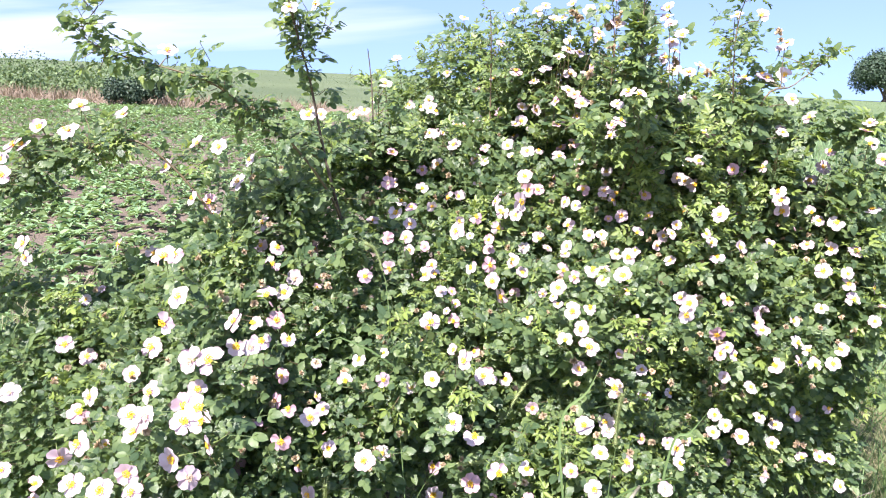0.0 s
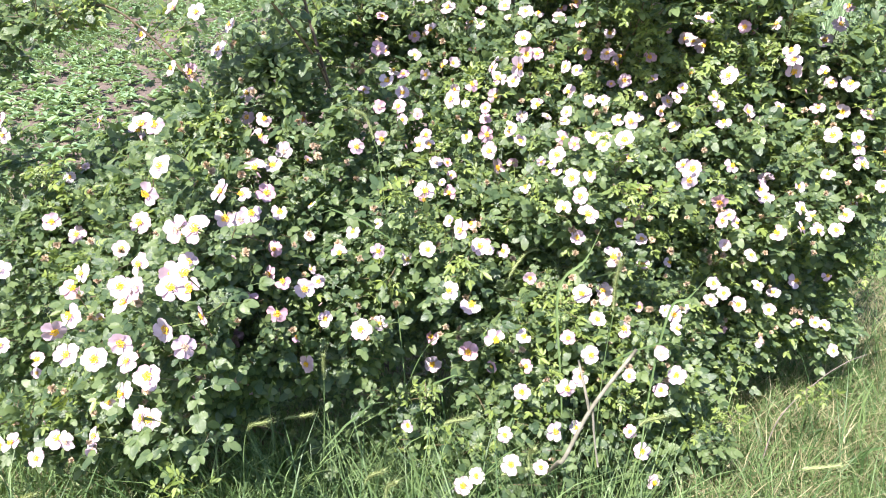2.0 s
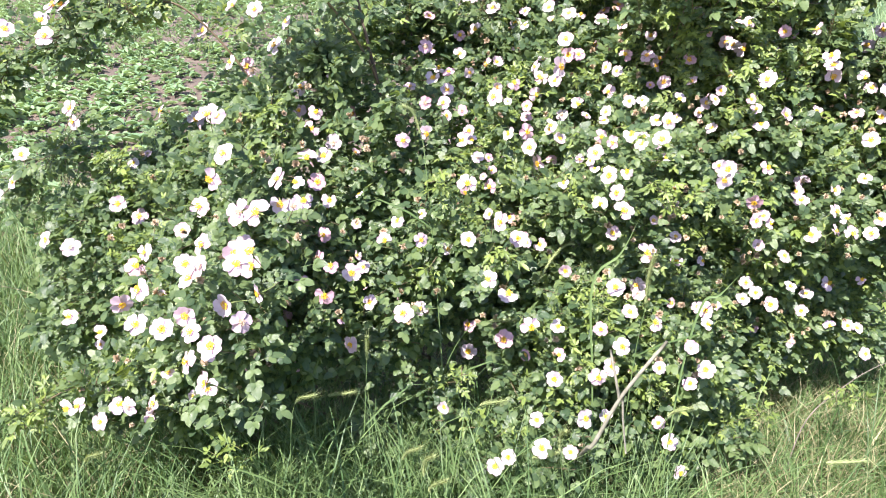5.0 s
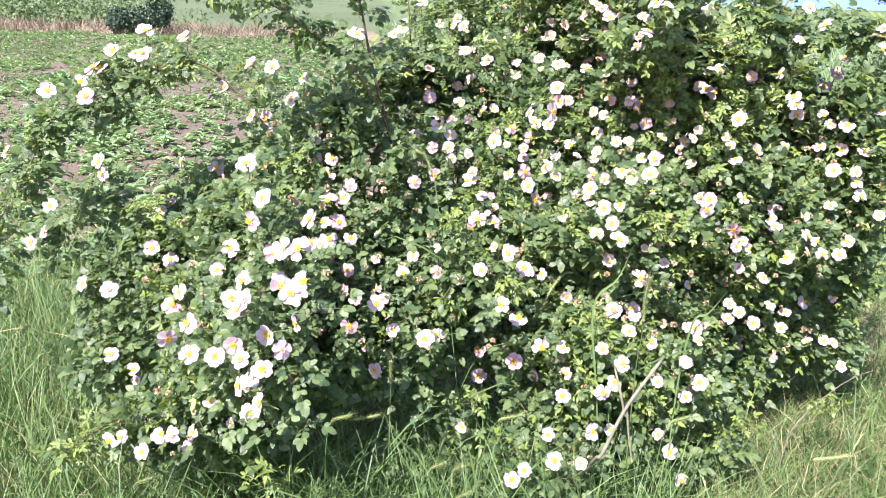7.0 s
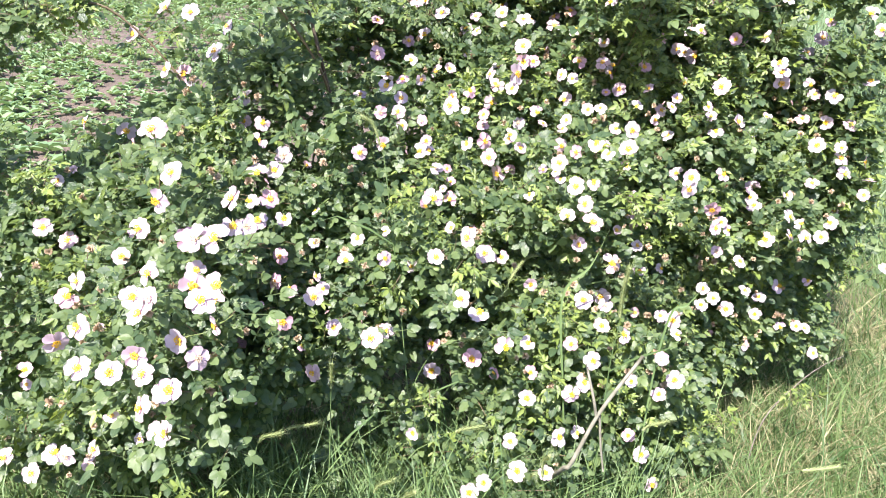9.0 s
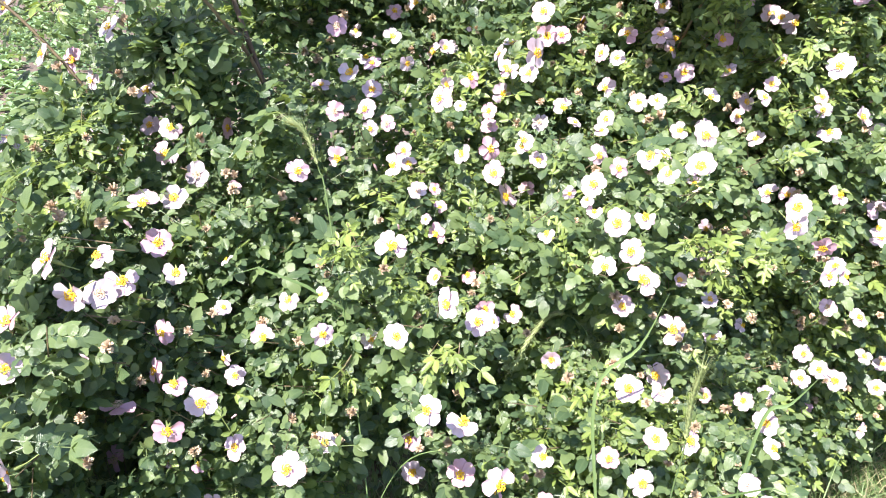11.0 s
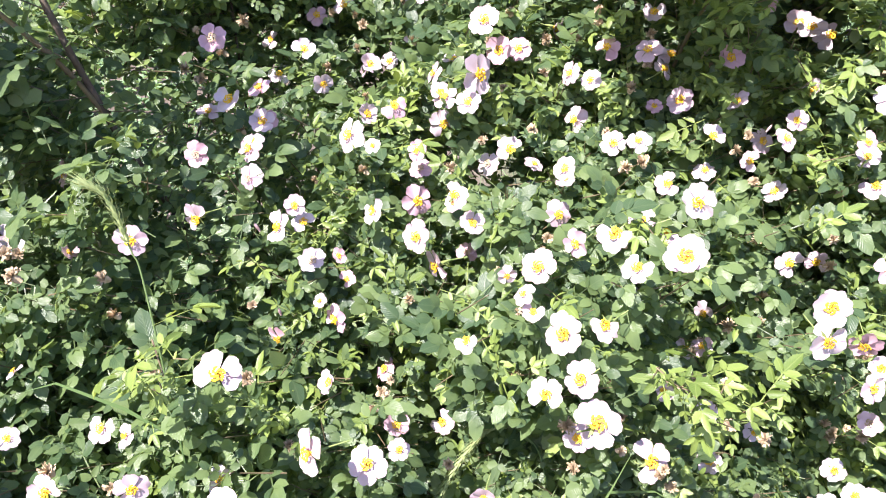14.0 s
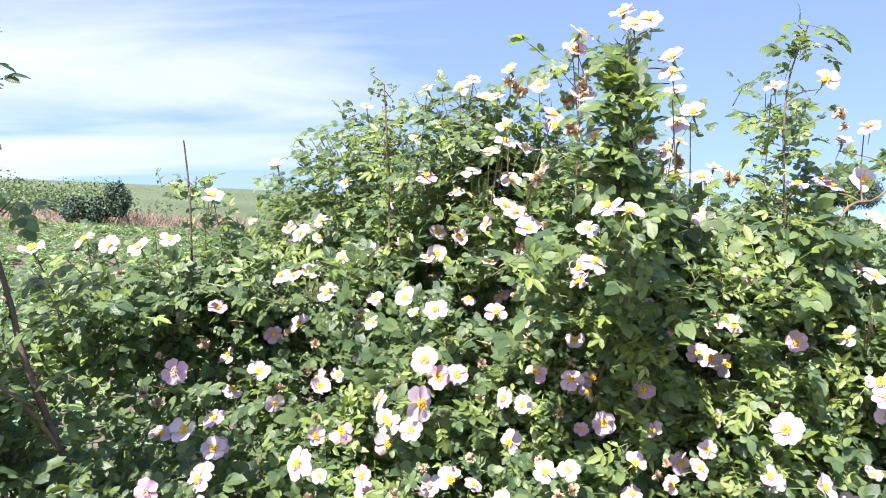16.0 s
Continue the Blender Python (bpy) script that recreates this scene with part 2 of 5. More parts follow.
ground = tagged(new("ground", me), "rough ground with a grassy verge, a bare crop field and a green hillside", "ground", kind="structure")

# ---- mesh helpers ----


def mesh_of(name, verts, faces, mat, smooth=True):
    me = bpy.data.meshes.new(name)
    me.from_pydata([tuple(v) for v in verts], [], faces)
    me.materials.append(mat)
    if smooth:
        me.polygons.foreach_set("use_smooth", [True] * len(me.polygons))
    me.update()
    return me


def big_mesh(name, verts, tris, mat, uv=None):
    """A mesh from arrays of corners (n, 3) and triangles (m, 3)."""
    me = bpy.data.meshes.new(name)
    me.vertices.add(len(verts))
    me.vertices.foreach_set("co", np.asarray(verts, np.float32).ravel())
    me.loops.add(3 * len(tris))
    me.loops.foreach_set("vertex_index", np.asarray(tris, np.int32).ravel())
    me.polygons.add(len(tris))
    me.polygons.foreach_set("loop_start", np.arange(len(tris), dtype=np.int32) * 3)
    me.polygons.foreach_set("loop_total", np.full(len(tris), 3, np.int32))
    me.polygons.foreach_set("use_smooth", np.ones(len(tris), bool))
    me.update(calc_edges=True)
    if uv is not None:
        layer = me.uv_layers.new(name="leaf")
        layer.data.foreach_set("uv", np.asarray(uv, np.float32)[np.asarray(tris, np.int32).ravel()].ravel())
    me.materials.append(mat)
    return me


def child(name, data, parent, m=None, label=""):
    ob = new(name, data)
    ob.parent = parent
    if m is not None:
        ob.matrix_basis = m
    return tagged(ob, label)


def tube(points, radii, sides=6):
    """Corners and quads of a bent, tapering tube through the points."""
    verts, faces = [], []
    pts = [Vector(p) for p in points]
    up = Vector((0.31, 0.17, 0.93)).normalized()
    for i, p in enumerate(pts):
        way = (pts[min(i + 1, len(pts) - 1)] - pts[max(i - 1, 0)]).normalized()
        a = way.cross(up)
        a = a.normalized() if a.length > 1e-3 else way.orthogonal().normalized()
        b = way.cross(a)
        for k in range(sides):
            t = 2 * math.pi * k / sides
            verts.append(p + (a * math.cos(t) + b * math.sin(t)) * radii[i])
    for i in range(len(pts) - 1):
        for k in range(sides):
            j = (k + 1) % sides
            faces.append((i * sides + k, i * sides + j, (i + 1) * sides + j, (i + 1) * sides + k))
    faces.append(tuple(range(sides)))
    faces.append(tuple(reversed(range((len(pts) - 1) * sides, len(pts) * sides))))
    return verts, faces


def bend(points, steps=5):
    """A smooth line through the points (Catmull-Rom)."""
    p = [Vector(q) for q in points]
    p = [p[0] * 2 - p[1], *p, p[-1] * 2 - p[-2]]
    line = []
    for i in range(1, len(p) - 2):
        for s in range(steps):
            t = s / steps
            line.append(0.5 * (2 * p[i] + (p[i + 1] - p[i - 1]) * t + (2 * p[i - 1] - 5 * p[i] + 4 * p[i + 1] - p[i + 2]) * t * t + (3 * p[i] - p[i - 1] - 3 * p[i + 1] + p[i + 2]) * t ** 3))
    return line + [p[-2]]


def turns_of(way, normal):
    """Turns (n, 3, 3) whose columns are side, way, normal."""
    way = way / np.linalg.norm(way, axis=1, keepdims=True)
    side = np.cross(way, normal)
    side /= np.linalg.norm(side, axis=1, keepdims=True) + 1e-9
    return np.stack([side, way, np.cross(side, way)], axis=2)


def scatter(base_v, base_t, places, turns, sizes):
    """Many copies of one small shape as one array of corners and triangles."""
    n, k = len(places), len(base_v)
    v = np.einsum("nij,kj->nki", turns, base_v) * np.asarray(sizes)[:, None, None] + np.asarray(places)[:, None, :]
    t = base_t[None] + (np.arange(n) * k)[:, None, None]
    return v.reshape(-1, 3), t.reshape(-1, 3)


def gather(pieces):
    vs, ts, at = [], [], 0
    for v, t in pieces:
        vs.append(v)
        ts.append(t + at)
        at += len(v)
    return np.concatenate(vs), np.concatenate(ts)


rng = np.random.default_rng(7)

# ---- the rose: shape of its leaves ----


def leaflet(length, width, fold, droop):
    """A folded oval leaflet along +y with its upper side to +z, with a toothed rim."""
    v = [(0, 0, 0), (0, 0.52, 0.02), (0, 1.0, -droop)]
    for s in (-1, 1):
        v += [(s * 0.36, 0.16, fold * 0.36), (s * 0.53, 0.46, fold * 0.53 + 0.02), (s * 0.40, 0.80, fold * 0.40 - droop * 0.5)]
    t = []
    for a in (3, 6):
        q = [(0, a, 1), (a, a + 1, 1), (1, a + 1, a + 2), (1, a + 2, 2)]
        t += q if a == 3 else [(x, z, y) for x, y, z in q]
    return np.array(v) * (width, length, length), np.array(t)


LEAFLET_UV = np.array([(0.5 + x, y) for x, y, _z in leaflet(1.0, 1.0, 0.0, 0.0)[0]])


def plain_leaflet(length, width, fold, droop):
    """The same leaflet with fewer facets, for leaves deep in the bush."""
    v = [(0, 0, 0), (0, 1.0, -droop)]
    for s in (-1, 1):
        v += [(s * 0.47, 0.28, fold * 0.47), (s * 0.44, 0.72, fold * 0.44 - droop * 0.4)]
    t = []
    for a in (2, 4):
        q = [(0, a, a + 1), (0, a + 1, 1)]
        t += q if a == 2 else [(x, z, y) for x, y, z in q]
    return np.array(v) * (width, length, length), np.array(t)


PLAIN_UV = np.array([(0.5 + x, y) for x, y, _z in plain_leaflet(1.0, 1.0, 0.0, 0.0)[0]])


def compound_leaf(pairs, seed, slim=1.0, leaflet=leaflet):
    """A rose leaf: a stalk with two or three pairs of leaflets and one at its end. About 9 cm long."""
    r = np.random.default_rng(seed)
    pieces = []
    stalk = np.array([(-0.0008, 0, 0), (0.0008, 0, 0), (0.0006, 0.055, 0.0), (-0.0006, 0.055, 0.0), (0, 0.03, -0.0012)])
    pieces.append((stalk, np.array([(0, 1, 4), (1, 2, 4), (2, 3, 4), (3, 0, 4)])))
    for i in range(pairs):
        y = 0.020 + 0.032 * i / max(1, pairs - 1)
        for s in (-1, 1):
            size = r.uniform(0.019, 0.027) * (0.85 + 0.2 * i / pairs)
            v, t = leaflet(size, size * r.uniform(0.66, 0.80) * slim, r.uniform(-0.05, 0.25), r.uniform(0.02, 0.25))
            m = np.array(Euler((r.uniform(-0.25, 0.25), s * r.uniform(-0.2, 0.45), -s * r.uniform(0.9, 1.25))).to_matrix())
            pieces.append((v @ m.T + (0, y, 0), t))
    size = r.uniform(0.026, 0.032)
    v, t = leaflet(size, size * r.uniform(0.66, 0.76) * slim, r.uniform(-0.05, 0.25), r.uniform(0.02, 0.25))
    pieces.append((v + (0, 0.054, 0), t))
    v, t = gather(pieces)
    arch = v[:, 1] ** 2 * r.uniform(2.0, 6.0)
    v[:, 2] -= arch
    return v, t


PAIRS = [2, 3, 2, 2, 3, 2, 2, 2]


def leaf_uv(base, k):
    return np.concatenate([np.full((5, 2), 0.5)] + [base] * (2 * PAIRS[k] + 1))


LEAVES = [compound_leaf(PAIRS[k], 20 + k) for k in range(8)]
PLAIN_LEAVES = [compound_leaf(PAIRS[k], 20 + k, 1.0, plain_leaflet) for k in range(8)]
YOUNG_LEAVES = [compound_leaf(PAIRS[k], 30 + k, 0.68, plain_leaflet) for k in range(8)]
LEAF_UVS, PLAIN_UVS = [leaf_uv(LEAFLET_UV, k) for k in range(8)], [leaf_uv(PLAIN_UV, k) for k in range(8)]

# ---- the rose: where it flowers ----
# centre and size of each bloom; size 0: of no special size
BLOOMS_EAST_CROWN = [
    (0.507, 1.802, 1.716, 0.00), (0.571, 1.837, 1.661, 0.00), (0.665, 2.000, 1.630, 0.00), (0.685, 2.113, 1.599, 0.00),
    (0.739, 2.278, 1.552, 0.00), (0.755, 2.187, 1.538, 0.00), (0.826, 2.293, 1.564, 0.00),
]
BLOOMS_EAST_HALF = [
    (0.537, 1.758, 0.741, 0.63), (0.542, 1.828, 0.859, 0.64), (0.673, 1.882, 0.910, 0.72), (0.732, 1.731, 0.801, 0.79),
    (0.747, 1.950, 0.882, 0.70), (0.769, 1.769, 0.716, 0.64), (0.776, 1.786, 0.794, 0.69), (0.788, 1.847, 0.915, 0.00),
    (0.792, 1.779, 0.776, 0.00),
]
BLOOMS_EAST_HIGH = [
    (0.502, 2.125, 1.242, 0.00), (0.509, 2.063, 1.160, 0.69), (0.525, 2.089, 1.177, 0.00), (0.528, 2.012, 1.121, 0.82),
    (0.551, 1.936, 1.033, 0.65), (0.585, 1.596, 0.950, 0.84), (0.611, 1.648, 0.962, 0.83), (0.612, 1.926, 1.051, 0.57),
    (0.629, 1.871, 1.096, 0.66), (0.634, 1.959, 1.071, 0.72), (0.646, 1.910, 1.009, 0.64), (0.651, 1.893, 1.116, 0.53),
    (0.705, 2.066, 1.224, 0.00), (0.719, 2.050, 1.219, 0.00), (0.753, 2.057, 1.207, 0.00), (0.766, 1.878, 1.025, 0.00),
    (0.769, 1.888, 1.147, 0.00), (0.841, 1.918, 1.045, 0.00),
]
BLOOMS_EAST_LOW = [
    (0.520, 1.467, 0.562, 0.00), (0.522, 1.425, 0.221, 0.00), (0.534, 1.697, 0.570, 0.64), (0.544, 1.505, 0.435, 0.00),
    (0.555, 1.479, 0.620, 0.00), (0.565, 1.529, 0.634, 0.00), (0.571, 1.483, 0.491, 0.00), (0.599, 1.686, 0.564, 0.64),
    (0.652, 1.856, 0.632, 0.56), (0.763, 1.803, 0.535, 0.71), (0.782, 1.844, 0.571, 0.72), (0.798, 1.804, 0.557, 0.70),
]
BLOOMS_FAR_EAST_CROWN = [
    (0.870, 2.140, 1.701, 0.00), (0.874, 1.989, 1.683, 0.00), (0.878, 2.072, 1.519, 0.00), (0.970, 2.023, 1.613, 0.00),
    (0.971, 2.000, 1.364, 0.00), (0.980, 2.534, 1.382, 0.00), (0.984, 1.995, 1.458, 0.00), (1.033, 2.198, 1.604, 0.00),
    (1.039, 2.153, 1.367, 0.00), (1.054, 2.142, 1.462, 0.00), (1.110, 2.125, 1.405, 0.00), (1.196, 2.145, 1.304, 0.00),
    (1.328, 2.166, 1.324, 0.00),
]
BLOOMS_FAR_EAST_HALF = [
    (0.870, 1.831, 0.660, 0.00), (0.878, 1.842, 0.849, 0.00), (0.918, 1.892, 0.808, 0.00), (0.923, 1.807, 0.735, 0.00),
    (0.943, 1.961, 0.844, 0.00), (0.952, 1.764, 0.816, 0.00), (0.954, 1.750, 0.766, 0.00), (0.962, 1.815, 0.861, 0.00),
    (0.964, 1.724, 0.809, 0.00), (0.987, 1.728, 0.768, 0.00), (1.075, 1.794, 0.746, 0.00), (1.090, 1.908, 0.868, 0.00),
    (1.094, 1.797, 0.786, 0.00), (1.153, 1.901, 0.941, 0.00), (1.165, 1.888, 0.901, 0.00), (1.204, 1.841, 0.852, 0.00),
    (1.221, 1.894, 0.934, 0.00), (1.385, 1.900, 0.760, 0.00),
]
BLOOMS_FAR_EAST_HIGH = [
    (0.915, 2.297, 1.197, 0.00), (0.920, 1.983, 1.269, 0.00), (0.952, 1.949, 1.201, 0.00), (0.956, 1.938, 1.176, 0.00),
    (0.975, 1.960, 1.143, 0.00), (1.056, 1.960, 1.143, 0.00), (1.075, 1.994, 1.038, 0.00), (1.098, 1.936, 0.974, 0.00),
    (1.121, 1.940, 1.113, 0.00), (1.128, 2.047, 1.101, 0.00), (1.135, 1.972, 1.032, 0.00), (1.148, 1.901, 0.975, 0.00),
    (1.171, 2.197, 1.204, 0.00), (1.177, 2.141, 1.252, 0.00), (1.249, 2.272, 1.237, 0.00), (1.365, 2.150, 1.278, 0.00),
    (1.417, 2.000, 1.225, 0.00), (1.488, 2.150, 1.286, 0.00),
]
BLOOMS_FAR_EAST_LOW = [
    (0.873, 1.859, 0.495, 0.00), (0.913, 1.851, 0.556, 0.00), (0.935, 1.841, 0.379, 0.00), (0.966, 1.861, 0.474, 0.00),
    (0.978, 1.877, 0.521, 0.00), (1.061, 1.925, 0.536, 0.00), (1.085, 1.912, 0.398, 0.00), (1.156, 1.940, 0.387, 0.00),
    (1.191, 1.987, 0.524, 0.00), (1.193, 1.957, 0.368, 0.00), (1.212, 1.915, 0.302, 0.00), (1.374, 1.900, 0.596, 0.00),
]
BLOOMS_MIDDLE_CROWN = [
    (-0.246, 2.193, 1.424, 0.00), (-0.185, 2.255, 1.507, 0.00), (-0.183, 2.860, 1.615, 0.00), (-0.134, 3.017, 1.435, 0.00),
    (-0.131, 2.757, 1.439, 0.00), (-0.080, 2.619, 1.431, 0.00), (-0.058, 2.839, 1.459, 0.00), (-0.042, 2.204, 1.353, 0.00),
    (-0.042, 2.335, 1.342, 0.00), (-0.039, 2.412, 1.430, 0.00), (-0.038, 2.537, 1.339, 0.00), (-0.032, 2.666, 1.343, 0.00),
    (-0.026, 2.583, 1.417, 0.00), (0.003, 2.692, 1.335, 0.00), (0.017, 2.801, 1.561, 0.00), (0.036, 2.280, 1.314, 0.00),
    (0.080, 2.748, 1.763, 0.00), (0.133, 2.815, 1.499, 0.00), (0.135, 2.234, 1.306, 0.00),
]
BLOOMS_MIDDLE_HALF = [
    (-0.246, 1.373, 0.715, 0.00), (-0.225, 1.492, 0.823, 0.68), (-0.202, 1.571, 0.843, 0.63), (-0.167, 1.335, 0.708, 0.00),
    (-0.140, 1.501, 0.822, 0.00), (-0.135, 1.506, 0.885, 0.46), (-0.024, 1.464, 0.837, 0.74), (-0.007, 1.809, 0.944, 0.76),
    (0.010, 1.768, 0.905, 0.40), (0.023, 1.358, 0.784, 0.00), (0.030, 1.704, 0.818, 0.72), (0.052, 1.506, 0.867, 0.87),
    (0.071, 1.420, 0.720, 0.00), (0.097, 1.566, 0.803, 0.80), (0.116, 1.337, 0.678, 0.00), (0.123, 1.638, 0.765, 0.50),
]
BLOOMS_MIDDLE_HIGH = [
    (-0.210, 2.038, 1.104, 0.00), (-0.199, 1.707, 1.017, 0.70), (-0.158, 2.259, 1.191, 0.00), (-0.140, 1.773, 1.022, 0.77),
    (-0.134, 2.197, 1.138, 0.00), (-0.131, 1.926, 1.143, 0.00), (-0.046, 1.809, 0.994, 0.81), (-0.036, 2.104, 1.138, 0.00),
    (-0.031, 1.842, 1.015, 0.62), (-0.029, 1.504, 0.961, 0.82), (-0.024, 1.850, 0.985, 0.63), (-0.018, 2.266, 1.250, 0.00),
    (0.020, 2.254, 1.143, 0.82), (0.039, 1.918, 1.094, 0.92), (0.045, 2.093, 1.167, 0.00), (0.046, 2.023, 1.102, 0.70),
    (0.059, 2.259, 1.150, 0.64), (0.075, 1.883, 1.087, 0.41), (0.079, 1.843, 1.006, 0.71), (0.138, 1.840, 0.969, 0.83),
]
BLOOMS_MIDDLE_LOW = [
    (-0.079, 1.405, 0.417, 0.00), (-0.024, 1.660, 0.428, 0.00), (0.045, 1.311, 0.317, 0.00), (0.076, 1.294, 0.358, 0.00),
    (0.145, 1.374, 0.408, 0.00),
]
BLOOMS_MIDEAST_CROWN = [
    (0.198, 2.105, 1.321, 0.00), (0.210, 2.609, 1.662, 0.00), (0.237, 2.422, 1.748, 0.00), (0.248, 2.047, 1.308, 0.00),
    (0.255, 2.504, 1.331, 0.00), (0.297, 2.319, 1.516, 0.00), (0.324, 2.251, 1.554, 0.00), (0.328, 2.725, 1.403, 0.00),
    (0.336, 2.369, 1.757, 0.00), (0.377, 2.142, 1.628, 0.00), (0.381, 2.306, 1.711, 0.00), (0.395, 2.200, 1.738, 0.00),
    (0.403, 2.258, 1.537, 0.00), (0.414, 2.047, 1.527, 0.00), (0.447, 1.770, 1.404, 0.00), (0.466, 2.294, 1.734, 0.00),
    (0.475, 1.717, 1.469, 0.00), (0.479, 1.994, 1.755, 0.00), (0.489, 1.981, 1.445, 0.00), (0.493, 2.047, 1.354, 0.00),
    (0.497, 2.280, 1.650, 0.00),
]
BLOOMS_MIDEAST_HALF = [
    (0.165, 1.841, 0.925, 0.92), (0.172, 1.770, 0.710, 0.73), (0.209, 1.623, 0.930, 0.56), (0.230, 1.649, 0.685, 0.72),
    (0.293, 1.575, 0.892, 0.70), (0.327, 1.551, 0.929, 0.77), (0.339, 1.527, 0.890, 0.97), (0.339, 1.619, 0.802, 0.00),
    (0.347, 1.572, 0.671, 0.85), (0.359, 1.448, 0.664, 0.00), (0.440, 1.666, 0.729, 1.01),
]
BLOOMS_MIDEAST_HIGH = [
    (0.164, 2.051, 1.080, 0.80), (0.219, 1.965, 1.170, 1.06), (0.230, 1.931, 1.247, 0.00), (0.238, 1.986, 1.031, 0.69),
    (0.256, 1.712, 0.970, 0.42), (0.271, 1.630, 0.984, 0.49), (0.281, 1.622, 0.966, 0.44), (0.292, 1.690, 0.990, 0.80),
    (0.307, 1.989, 1.029, 0.61), (0.313, 1.587, 0.960, 0.89), (0.326, 2.360, 1.290, 0.00), (0.331, 1.852, 0.998, 0.69),
    (0.338, 1.705, 1.015, 0.64), (0.346, 1.913, 1.029, 0.57), (0.357, 1.594, 0.969, 0.74), (0.362, 2.285, 1.206, 0.00),
    (0.364, 2.034, 1.160, 0.68), (0.365, 2.188, 1.283, 0.00), (0.370, 2.002, 1.096, 0.75), (0.371, 1.655, 1.046, 0.76),
    (0.380, 1.584, 1.037, 0.62), (0.394, 2.030, 1.150, 0.60),
]
BLOOMS_MIDEAST_HIGH_MORE = [
    (0.406, 1.889, 1.087, 0.68), (0.427, 2.165, 1.272, 0.00), (0.428, 1.590, 1.045, 0.85), (0.441, 1.891, 1.089, 0.61),
    (0.466, 1.684, 1.073, 0.77), (0.472, 1.838, 1.045, 0.59),
]
BLOOMS_MIDEAST_LOW = [
    (0.155, 1.318, 0.367, 0.00), (0.187, 1.406, 0.505, 0.00), (0.198, 1.486, 0.602, 0.00), (0.226, 1.334, 0.345, 0.00),
    (0.260, 1.381, 0.410, 0.00), (0.288, 1.400, 0.514, 0.00), (0.320, 1.418, 0.531, 0.00), (0.357, 1.481, 0.554, 0.00),
    (0.417, 1.605, 0.641, 0.00), (0.428, 1.677, 0.630, 0.82), (0.438, 1.432, 0.524, 0.00), (0.445, 1.534, 0.593, 0.00),
    (0.491, 1.441, 0.304, 0.00),
]
BLOOMS_MIDWEST_CROWN = [
    (-0.414, 2.218, 1.422, 0.00), (-0.398, 2.287, 1.411, 0.00), (-0.373, 1.967, 1.415, 0.00), (-0.347, 1.804, 1.416, 0.00),
    (-0.339, 1.600, 1.655, 0.00), (-0.286, 3.016, 1.449, 0.00), (-0.279, 1.600, 1.661, 0.00), (-0.266, 2.103, 1.412, 0.00),
]
BLOOMS_MIDWEST_HALF = [
    (-0.578, 1.051, 0.811, 0.00), (-0.571, 1.172, 0.890, 0.00), (-0.569, 1.258, 0.896, 0.00), (-0.555, 1.105, 0.813, 0.00),
    (-0.545, 1.126, 0.878, 0.00), (-0.540, 1.171, 0.887, 0.00), (-0.537, 1.148, 0.711, 0.00), (-0.532, 1.068, 0.796, 0.00),
    (-0.522, 1.016, 0.765, 0.00), (-0.508, 1.334, 0.870, 0.00), (-0.499, 1.171, 0.804, 0.00), (-0.471, 1.160, 0.771, 0.00),
    (-0.467, 0.999, 0.807, 0.00), (-0.460, 0.944, 0.766, 0.00), (-0.445, 1.211, 0.811, 0.00), (-0.441, 1.404, 0.940, 0.00),
    (-0.437, 1.097, 0.945, 0.00), (-0.426, 1.439, 0.922, 0.00), (-0.408, 1.471, 0.925, 0.00), (-0.392, 1.035, 0.946, 0.00),
    (-0.364, 1.553, 0.903, 0.00), (-0.303, 1.554, 0.841, 0.45),
]
BLOOMS_MIDWEST_HALF_MORE = [
    (-0.297, 1.586, 0.907, 0.39), (-0.295, 1.511, 0.777, 0.50), (-0.288, 1.383, 0.785, 0.00), (-0.282, 1.508, 0.746, 0.56),
]
BLOOMS_MIDWEST_HIGH = [
    (-0.571, 1.925, 1.232, 0.00), (-0.560, 1.352, 1.145, 0.00), (-0.551, 1.301, 1.026, 0.00), (-0.525, 1.893, 1.295, 0.00),
    (-0.516, 1.301, 1.077, 0.00), (-0.503, 1.868, 1.061, 0.00), (-0.491, 1.855, 1.127, 0.00), (-0.460, 1.810, 1.024, 0.00),
    (-0.447, 1.820, 1.068, 0.00), (-0.442, 1.150, 1.004, 0.00), (-0.432, 1.630, 0.987, 0.00), (-0.424, 1.347, 1.013, 0.00),
    (-0.411, 1.150, 1.005, 0.00), (-0.411, 1.431, 0.980, 0.00), (-0.400, 1.674, 0.981, 0.00), (-0.391, 1.770, 0.995, 0.92),
    (-0.390, 0.962, 0.979, 0.00), (-0.360, 0.950, 1.005, 0.00), (-0.342, 1.800, 0.960, 0.55),
]
BLOOMS_MIDWEST_LOW = [
    (-0.550, 1.137, 0.630, 0.00), (-0.300, 1.395, 0.593, 0.00),
]
BLOOMS_PINK_EAST_HALF = [
    (0.742, 1.781, 0.837, 0.00),
]
BLOOMS_PINK_EAST_HIGH = [
    (0.703, 1.812, 1.106, 0.55), (0.828, 1.974, 1.263, 0.00),
]
BLOOMS_PINK_MIDDLE_HALF = [
    (-0.036, 1.719, 0.877, 0.68), (0.026, 1.842, 0.940, 0.50), (0.030, 1.769, 0.877, 0.71), (0.035, 1.836, 0.905, 0.50),
    (0.088, 1.799, 0.778, 0.66), (0.114, 1.701, 0.758, 0.67),
]
